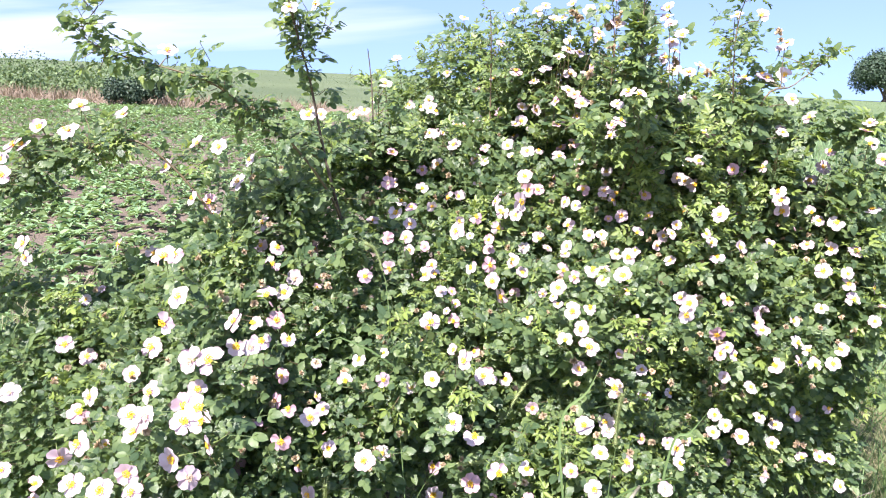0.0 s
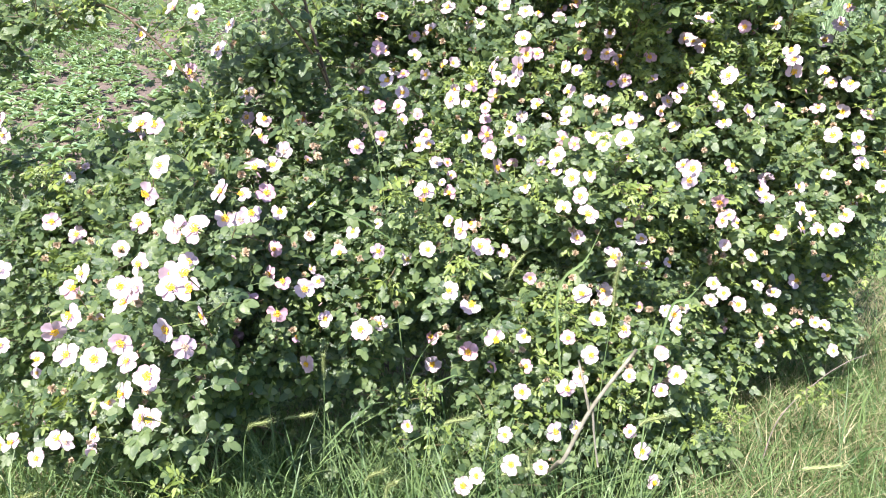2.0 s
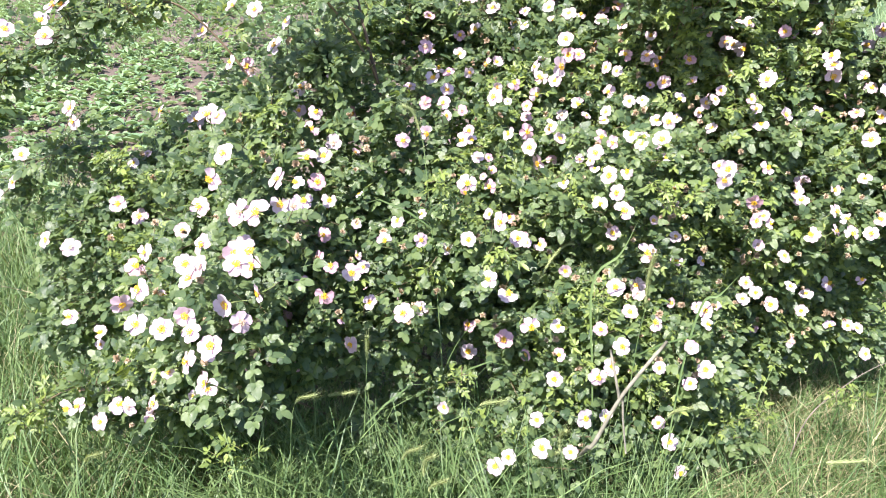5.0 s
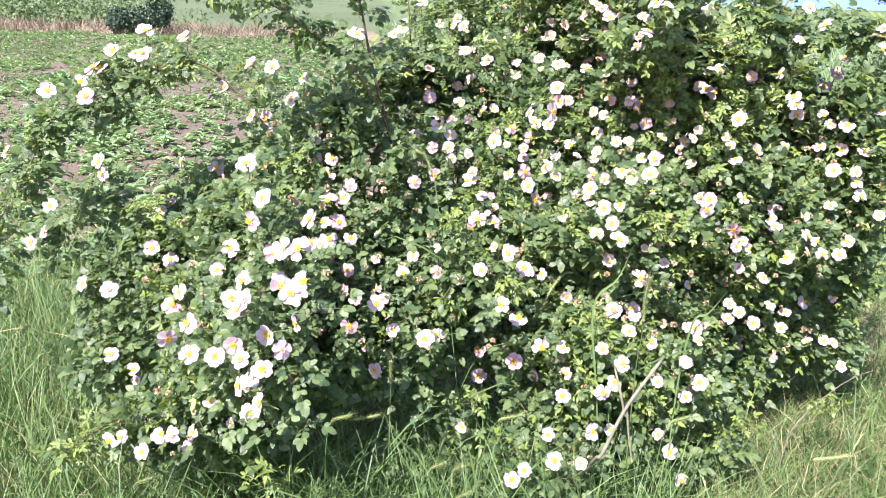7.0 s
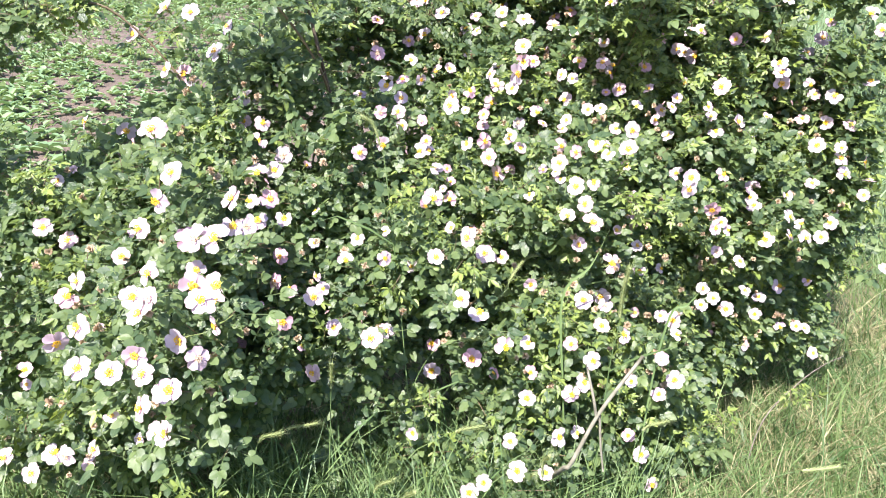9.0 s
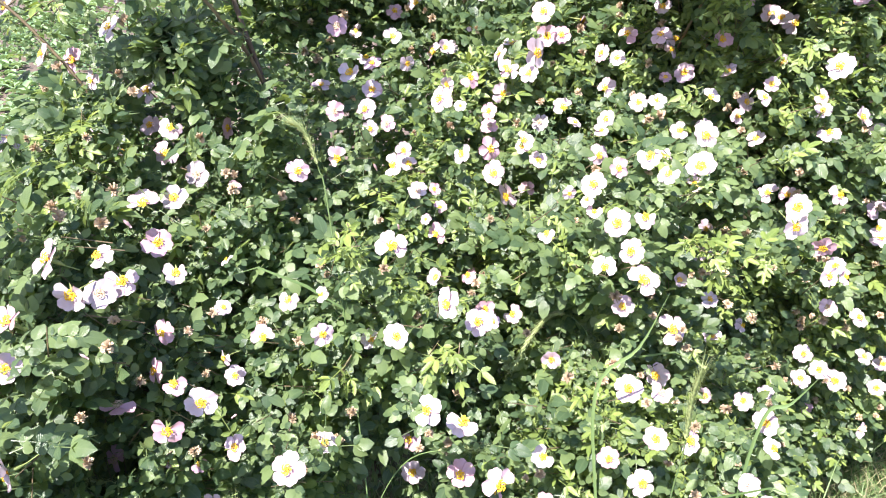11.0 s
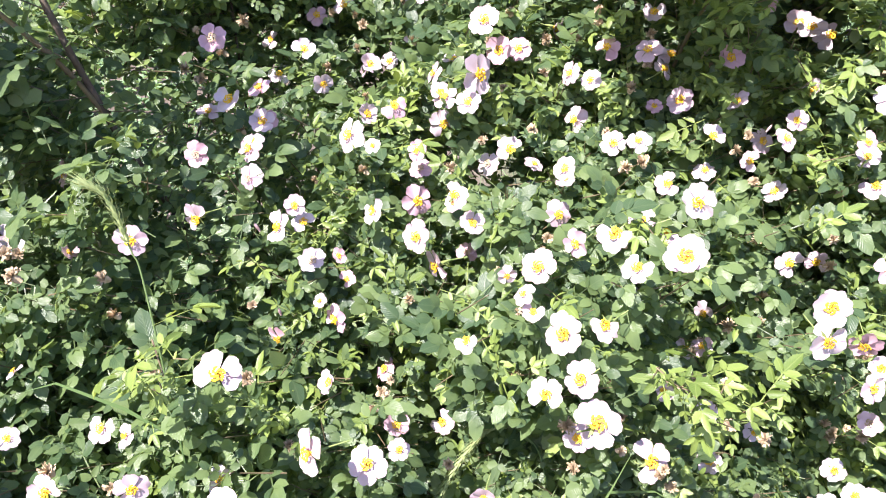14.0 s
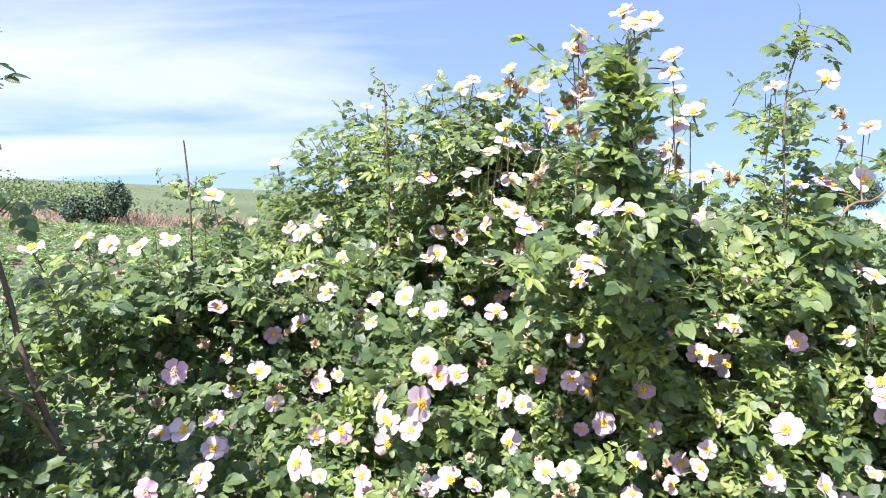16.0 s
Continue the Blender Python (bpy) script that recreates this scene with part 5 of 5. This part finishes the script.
green = gather([blades(patch(26000, -3.4, 3.8, -0.3, 3.4, verge), 0.06, 0.20, 0.0030, 0.6, SHORT, SHORT_T), blades(patch(11000, 0.45, 2.0, 1.2, 2.3, lambda x, y: 0.9), 0.06, 0.20, 0.0026, 0.8),
                blades(patch(4200, -3.4, 3.8, 0.7, 3.4, verge), 0.20, 0.40, 0.0036, 0.35), blades(patch(9500, -4.0, -0.75, 0.9, 3.8, lambda x, y: 0.8 * (1 - ease(0.5, 1.0, math.hypot(x + 1.4, y - 2.0) / 2.1))), 0.15, 0.55, 0.0044, 0.24),
                blades(patch(2600, -0.7, 0.55, 1.02, 1.5, lambda x, y: 0.8), 0.15, 0.42, 0.0034, 0.30), blades(patch(420, -0.55, 0.2, 1.1, 1.42, lambda x, y: 0.8), 0.32, 0.58, 0.0044, 0.22), blades(patch(1500, -0.6, 0.25, 1.3, 1.85, lambda x, y: 0.8), 0.18, 0.48, 0.0036, 0.45),
                blades(patch(9000, 0.6, 3.8, 0.3, 3.6, lambda x, y: 0.8 * verge(x, y)), 0.06, 0.18, 0.0030, 0.7, SHORT, SHORT_T), blades(patch(5000, -9, 9, -7, 4, lambda x, y: (0.25 if y < 0 else 0.9) * (1 - ease(4, 9, math.hypot(x, y - 1)))), 0.08, 0.25, 0.008, 0.5, SHORT, SHORT_T)])
tagged(new("verge_grass", big_mesh("verge_grass", *green, GRASS)), "fresh green meadow grass at the foot of the bush", "grass", kind="stuff")
dry = gather([blades(patch(8500, 0.5, 2.4, 0.9, 2.6, lambda x, y: 0.9), 0.06, 0.20, 0.0024, 0.9, SHORT, SHORT_T), blades(patch(11000, -2.6, 3.4, 0.2, 2.8, lambda x, y: 0.25 + 0.7 * ease(-0.2, 1.0, x) * verge(x, y)), 0.06, 0.22, 0.0035, 0.8),
              blades(patch(2600, -3.6, -0.9, 1.2, 4.2, lambda x, y: 0.6), 0.15, 0.45, 0.0028, 0.5)])
tagged(new("dry_grass", big_mesh("dry_grass", *dry, DRY_GRASS)), "straw-coloured dry grass among the green", "grass", kind="stuff")

# ---- wild barley stalks ----


def ear_mesh(line, rad):
    """A bristly ear: paired grains with long awns along a bent line."""
    verts, faces = tube(line, [rad * 0.35] * len(line), 5)
    for i in range(len(line) - 1):
        along = (line[i + 1] - line[i]).normalized()
        for k in range(5):
            t = k * 2 * math.pi / 5 + i * 0.6
            a = along.orthogonal().normalized()
            out = a * math.cos(t) + along.cross(a) * math.sin(t)
            foot, tip = line[i] + out * rad * 0.2, line[i] + out * rad * 0.9 + along * 0.010
            side = along.cross(out) * 0.0016
            n = len(verts)
            verts += [foot - side * 0.5, foot + side * 0.5, (foot + tip) * 0.5 + side + out * 0.0008, (foot + tip) * 0.5 - side + out * 0.0008, tip]
            faces += [(n, n + 1, n + 2, n + 3), (n + 3, n + 2, n + 4)]
            n = len(verts)
            verts += [tip - side * 0.12, tip + side * 0.12, tip + along * 0.026 + out * 0.007]
            faces.append((n, n + 1, n + 2))
    return mesh_of("ear", verts, faces, EAR)


def barley(points, ear_long=0.06, blade=True):
    """A stalk from the ground through the points, with its ear at the end."""
    line = bend(points, 8)
    k, run = len(line) - 1, 0.0
    while k > 4 and run < ear_long:
        run += (line[k] - line[k - 1]).length
        k -= 1
    base = Vector(points[0])
    stalk = new("wild_barley")
    stalk.location = base
    back_home = Matrix.Translation(-base)
    v, f = tube(line[:k + 1], [0.0017 - 0.0008 * i / k for i in range(k + 1)], 5)
    child("stem", mesh_of("stem", v, f, GRASS), stalk, back_home)
    steps = max(3, int(run / 0.0055))
    tail = bend(line[k:], 6)
    ear_line = [tail[round(i * (len(tail) - 1) / steps)] for i in range(steps + 1)]
    tagged(child("ear", ear_mesh(ear_line, 0.0062), stalk, back_home, "nodding green bristly ear"), kind="stuff")
    if blade:
        p = line[k // 2]
        d = Vector((rng.normal(0, 1), rng.normal(0, 0.5), 0.9)).normalized()
        s = d.cross(Vector((0, -1, 0.2))).normalized() * 0.0026
        vs = [p - s * 0.4, p + s * 0.4, p + d * 0.07 + s, p + d * 0.07 - s, p + d * 0.16 + Vector((0, 0, -0.02)) + s * 0.6, p + d * 0.16 + Vector((0, 0, -0.02)) - s * 0.6, p + d * 0.22 + Vector((0, 0, -0.07))]
        child("blade", mesh_of("blade", vs, [(0, 1, 2, 3), (3, 2, 4, 5), (5, 4, 6)], GRASS), stalk, back_home)
    return tagged(stalk, "tall wild barley stalk with a nodding bristly green ear", "wild barley", "barley in front of the bush")


barley([(-0.06, 1.40, 0.0), (-0.10, 1.54, 0.60), (-0.132, 1.594, 0.983), (-0.143, 1.60, 1.05), (-0.160, 1.605, 1.105), (-0.182, 1.605, 1.122)], 0.075)
barley([(0.36, 1.50, 0.0), (0.345, 1.64, 0.45), (0.315, 1.72, 0.66), (0.285, 1.74, 0.712), (0.245, 1.744, 0.722), (0.205, 1.72, 0.695), (0.165, 1.70, 0.63)], 0.15)
barley([(0.33, 1.32, 0.0), (0.36, 1.37, 0.55), (0.372, 1.37, 0.70), (0.372, 1.365, 0.79), (0.378, 1.36, 0.845)], 0.11)
barley([(-0.30, 1.30, 0.0), (-0.27, 1.34, 0.4), (-0.26, 1.358, 0.56), (-0.255, 1.35, 0.64)])
barley([(-0.38, 1.35, 0.0), (-0.40, 1.40, 0.45), (-0.43, 1.43, 0.58), (-0.50, 1.42, 0.62)])


def broad_blade(points, wide):
    """A long flat blade of grass with a fold along its middle, rooted in the verge."""
    line = bend(points, 5)
    base = Vector(points[0])
    vs, fs = [], []
    for i, p in enumerate(line):
        t = i / (len(line) - 1)
        half = wide * (0.35 + 0.65 * math.sin(min(1.0, t * 1.6) * math.pi / 2)) * (1 - ease(0.6, 1.0, t) * 0.92)
        way = (line[min(i + 1, len(line) - 1)] - line[max(i - 1, 0)]).normalized()
        s = way.cross(Vector((0.1, -0.9, 0.45))).normalized()
        vs += [p - base - s * half, p - base + way.cross(s) * half * 0.3, p - base + s * half]
        if i:
            n = 3 * i
            fs += [(n - 3, n - 2, n + 1, n), (n - 2, n - 1, n + 2, n + 1)]
    ob = new("grass_blade", mesh_of("grass_blade", vs, fs, GRASS))
    ob.location = base
    return tagged(ob, "broad green grass blade leaning out of the verge", "grass blade", "broad blades before the bush")


broad_blade([(0.31, 1.40, 0.0), (0.29, 1.47, 0.45), (0.276, 1.50, 0.711), (0.336, 1.50, 0.792), (0.373, 1.50, 0.884)], 0.0030)
broad_blade([(0.46, 1.38, 0.0), (0.50, 1.46, 0.45), (0.542, 1.50, 0.657), (0.582, 1.50, 0.689), (0.628, 1.50, 0.752)], 0.0032)
for i in range(30):
    x, y = rng.uniform(-1.9, 0.45), rng.uniform(1.05, 1.5)
    if x < -0.9:
        y = rng.uniform(1.0, 2.4)
    h, lean = rng.uniform(0.28, 0.62), rng.normal(0, 0.08)
    barley([(x, y, height(x, y)), (x + lean * 0.5, y, h * 0.6), (x + lean, y, h), (x + lean * 1.5 + 0.03, y - 0.02, h + 0.05)], blade=i % 2 == 0)

# ---- dry straws and sticks ----


def stick(name, points, thick, mat, label, category):
    line = bend(points, 5)
    base = Vector(points[0])
    v, f = tube([p - base for p in line], [thick * (1 - 0.5 * i / len(line)) for i in range(len(line))], 6)
    for k in range(3, len(line) - 2, 3):          # stubs of broken side twigs
        way = Vector((rng.normal(0, 1), rng.normal(0, 1), 0.6)).normalized()
        p = line[k] - base
        sv, sf = tube([p, p + way * thick * 4, p + way * thick * 6], [thick * 0.5, thick * 0.35, thick * 0.1], 5)
        f += [tuple(i + len(v) for i in face) for face in sf]
        v += sv
    ob = new(name, mesh_of(name, v, f, mat))
    ob.location = base
    return tagged(ob, label, category)


stick("dry_straw", [(-2.0, 1.80, height(-2.0, 1.8)), (-1.72, 1.74, 0.42), (-1.471, 1.70, 0.585), (-1.249, 1.65, 0.593), (-1.123, 1.60, 0.571)], 0.0019, DRY_GRASS, "pale dry straw leaning across the green grass", "straw")
stick("dry_stalk", [(0.93, 1.70, height(0.93, 1.7)), (0.991, 1.75, 0.17), (1.148, 1.85, 0.235), (1.255, 1.90, 0.267), (1.347, 1.95, 0.264)], 0.0020, OLD_CANE, "grey-brown dry stalk leaning out of the grass", "dead stalk")
stick("dead_branch", [(-2.85, 4.45, height(-2.85, 4.45) + 0.012), (-2.6, 4.52, height(-2.6, 4.52) + 0.03), (-2.35, 4.55, height(-2.35, 4.55) + 0.02), (-2.15, 4.66, height(-2.15, 4.66) + 0.012)], 0.016, OLD_CANE, "fallen brown branch lying on the bare soil", "branch")

# ---- the crop field ----


def seedling(seed):
    r = np.random.default_rng(seed)
    pieces = []
    for k in range(6):
        v, t = plain_leaflet(r.uniform(0.10, 0.16), r.uniform(0.05, 0.08), 0.3, 0.35)
        m = np.array((Matrix.Rotation(k * 2.4 + r.normal(0, 0.2), 3, "Z") @ Matrix.Rotation(r.uniform(0.1, 0.7), 3, "X")).to_3x3())
        pieces.append((v @ m.T + (0, 0, 0.02 + 0.012 * k), t))
    return gather(pieces)


SEEDLINGS = [seedling(40 + k) for k in range(4)]
SEEDLING_LEAVES = [big_mesh("leaf", *leaflet(0.11 + 0.015 * k, 0.055 + 0.008 * k, 0.3, 0.35), CROP) for k in range(4)]
SEEDLING_STEM = mesh_of("crop_seedling", *tube([(0, 0, -0.01), (0.003, 0, 0.05), (0, 0.002, 0.12)], [0.004, 0.0035, 0.002], 5), CROP)
field = {k: [] for k in range(4)}
for row in range(88):
    for k in range(205):
        x = 2.0 - row * 0.255 + rng.normal(0, 0.10) - k * 0.0185
        y = 3.5 + k * 0.092 + rng.normal(0, 0.06)
        if x > -0.6 - 0.10 * y or y > 22 or rng.random() < 0.12 + 1.1 * max(0.0, noise.noise(Vector((x * 0.8, y * 0.45, 31.0)))):
            continue
        s = (0.26 + 0.62 * rng.random() ** 1.8) * (1.0 + 0.75 * noise.noise(Vector((x * 0.6, y * 0.45, 7.0))))
        if y < 5.6 and -4.6 < x and k % 5 == 0 and row % 2 == 0:
            ob = new("crop_seedling", SEEDLING_STEM)
            ob.matrix_basis = Matrix.Translation((x, y, height(x, y))) @ Matrix.Rotation(rng.uniform(0, 6), 4, "Z") @ Matrix.Scale(s, 4)
            for q in range(8):
                child("leaf", SEEDLING_LEAVES[q % 4], ob, Matrix.Translation((0, 0, 0.02 + 0.012 * q)) @ Matrix.Rotation(q * 2.4 + rng.normal(0, 0.2), 4, "Z") @ Matrix.Rotation(rng.uniform(0.1, 0.7), 4, "X"))
            tagged(ob, "young broad-leaved green crop plant in bare soil", "seedling", "seedlings of the crop field")
        else:
            field[row % 4].append((x, y, height(x, y), s))
for _k in range(700):                 # self-sown plants between the near rows
    x, y = rng.uniform(-5.0, -0.9), rng.uniform(3.4, 9.0)
    field[_k % 4].append((x, y, height(x, y), rng.uniform(0.35, 0.8)))
pieces = []
for k, lst in field.items():
    q = np.array(lst)
    t = rng.uniform(0, 6.3, len(q))
    turns = np.zeros((len(q), 3, 3))
    turns[:, 0, 0], turns[:, 0, 1], turns[:, 1, 0], turns[:, 1, 1], turns[:, 2, 2] = np.cos(t), -np.sin(t), np.sin(t), np.cos(t), 1
    pieces.append(scatter(*SEEDLINGS[k], q[:, :3], turns, q[:, 3]))
mat = blades(patch(28000, -14, 0.3, 3.4, 21.5, lambda x, y: 0.0 if x > -0.2 - 0.10 * y else 0.35 + 1.2 * noise.noise(Vector((x * 0.55, y * 0.35, 5.0)))), 0.04, 0.14, 0.014, 0.9, SHORT, SHORT_T)
tagged(new("field_weeds", big_mesh("field_weeds", *mat, GRASS)), "low green weeds between the crop rows", "weeds", kind="stuff")
tagged(new("crop_rows", big_mesh("crop_rows", *gather(pieces), CROP)), "rows of young green crop plants in brown soil", "crop", kind="stuff")

# ---- cereal behind the bush, weeds and far plants ----
cereal = gather([blades(patch(9000, 0.2, 9, 3.3, 9, lambda x, y: 0.9 if x > 1.0 - 0.1 * y else 0.1), 0.35, 0.65, 0.008, 0.2),
                 blades(patch(9000, -3, 26, 8, 28, lambda x, y: 0.9 if x > -0.1 * y else 0.0), 0.35, 0.6, 0.02, 0.25)])
tagged(new("cereal", big_mesh("cereal", *cereal, NEAR_CEREAL)), "blue-green cereal crop standing behind the bush", "cereal", kind="stuff")
cereal = gather([blades(patch(6000, -60, 50, 30, 70, lambda x, y: 1.0), 0.04, 0.09, 0.03, 0.6, SHORT, SHORT_T), blades(patch(7000, -90, 80, 60, 170, lambda x, y: 1.0), 0.05, 0.12, 0.08, 0.6, SHORT, SHORT_T)])
tagged(new("hill_cereal", big_mesh("hill_cereal", *cereal, CEREAL)), "pale green cereal field on the hillside", "cereal", kind="stuff")
rusty = blades(patch(6000, -26, -4, 21.5, 25.0, lambda x, y: 0.55 + 0.8 * noise.noise(Vector((x * 0.4, y * 0.4, 1.0)))), 0.15, 0.50, 0.02, 0.5, SHORT, SHORT_T)
tagged(new("dry_weeds", big_mesh("dry_weeds", *rusty, RUST)), "strip of reddish dry weeds at the field edge", "weeds", kind="stuff")
OVAL = np.array([(0, 0, 0), (-0.32, 0.45, 0.05), (0.32, 0.45, 0.05), (0, 1, -0.1)])
OVAL_T = np.array([(0, 2, 1), (1, 2, 3)])


def crown_of(lobes, count, size):
    """Many small leaves on uneven lobes: arrays of corners and triangles."""
    pos, nrm = [], []
    vol = np.array([a[3] * a[4] * a[5] for a in lobes]) ** (2 / 3)
    for i in rng.choice(len(lobes), count, p=vol / vol.sum()):
        cx, cy, cz, rx, ry, rz = lobes[i]
        d = rng.normal(0, 1, 3)
        d /= np.linalg.norm(d)
        s = rng.uniform(0.55, 1.05) * (1 + 0.18 * noise.noise(Vector(d * 2.7) + Vector((i * 3.1, 0, 0))))
        pos.append((cx + d[0] * rx * s, cy + d[1] * ry * s, cz + d[2] * rz * s))
        nrm.append(d + rng.normal(0, 0.5, 3) + (0, 0, 0.4))
    turns = turns_of(rng.normal(0, 1, (count, 3)), np.array(nrm))
    return scatter(OVAL, OVAL_T, np.array(pos), turns, rng.uniform(0.6, 1.3, count) * size)


def far_tree(name, x, y, tall, wide, trunk, label, category, count, leaf_size, lobes=11, lump=0.21):
    base = Vector((x, y, height(x, y) - 0.05))
    ob = new(name)
    ob.location = base
    body = []
    low = trunk
    for k in range(lobes):
        t = 2.4 * k
        rr = 0.30 * wide * math.sqrt((k + 0.5) / lobes) * 1.15
        zc = low + (tall - low) * (0.50 + 0.12 * math.sin(k * 1.7)) + (tall - low) * 0.18 * (1 - rr / (0.35 * wide))
        stretch_z = 0.34 if lump > 0.2 else rng.uniform(0.20, 0.36)
        body.append((rr * math.cos(t), rr * math.sin(t), zc * (1.0 if lump > 0.2 else rng.uniform(0.7, 1.15)), wide * lump, wide * lump, (tall - low) * stretch_z))
    child("crown", big_mesh("crown", *crown_of(body, count, leaf_size), FAR_LEAF), ob)
    v, f = tube(bend([(0, 0, 0), (0.03 * wide, 0, trunk * 0.6), (0, 0, trunk), (0.02 * wide, 0.02 * wide, low + (tall - low) * 0.5)], 4), [wide * 0.04 * (1 - 0.055 * i) for i in range(13)], 8)
    child("trunk", mesh_of("trunk", v, f, BARK), ob)
    for k in range(6):
        t = k * 1.05
        v, f = tube(bend([(0, 0, trunk * 0.85), (math.cos(t) * wide * 0.12, math.sin(t) * wide * 0.12, trunk + (tall - trunk) * 0.25), (math.cos(t) * wide * 0.28, math.sin(t) * wide * 0.28, trunk + (tall - trunk) * 0.5)], 4), [wide * 0.018 * (1 - 0.09 * i) for i in range(9)], 6)
        child("limb", mesh_of("limb", v, f, BARK), ob)
    return tagged(ob, label, category)


banks = []
for i in range(150):
    x, y = rng.uniform(-36, -10.5), rng.uniform(24.5, 30.0)
    h = rng.uniform(0.3, 0.8)
    banks.append((x, y, height(x, y) + h * 0.4, rng.uniform(0.4, 1.1), rng.uniform(0.4, 0.9), h))
for i in range(60):                   # a farther bank along the foot of the hill
    x, y = rng.uniform(-50, -16), rng.uniform(34.0, 42.0)
    h = rng.uniform(0.6, 1.2)
    banks.append((x, y, height(x, y) + h * 0.4, rng.uniform(0.8, 1.8), rng.uniform(0.6, 1.2), h))
tagged(new("weed_bank", big_mesh("weed_bank", *crown_of(banks, 40000, 0.13), WEED)), "bank of tall green weeds beyond the field", "weeds", kind="stuff")
far_tree("tree", 86.8, 139.1, 9.6, 12.6, 1.3, "lone round-crowned dark green tree on the skyline", "tree", 24000, 0.40, 15)
far_tree("small_tree", 100.5, 140.0, 4.6, 6.0, 0.3, "smaller dark green tree on the skyline", "tree", 4500, 0.42)
far_tree("shrub", -9.75, 21.9, 0.85, 1.75, 0.02, "low spreading dark green shrub at the edge of the field", "shrub", 5200, 0.085, 22, 0.13)
far_tree("shrub", -8.85, 21.9, 1.40, 0.85, 0.2, "taller rounded dark green shrub at the edge of the field", "shrub", 2600, 0.085, 14, 0.15)
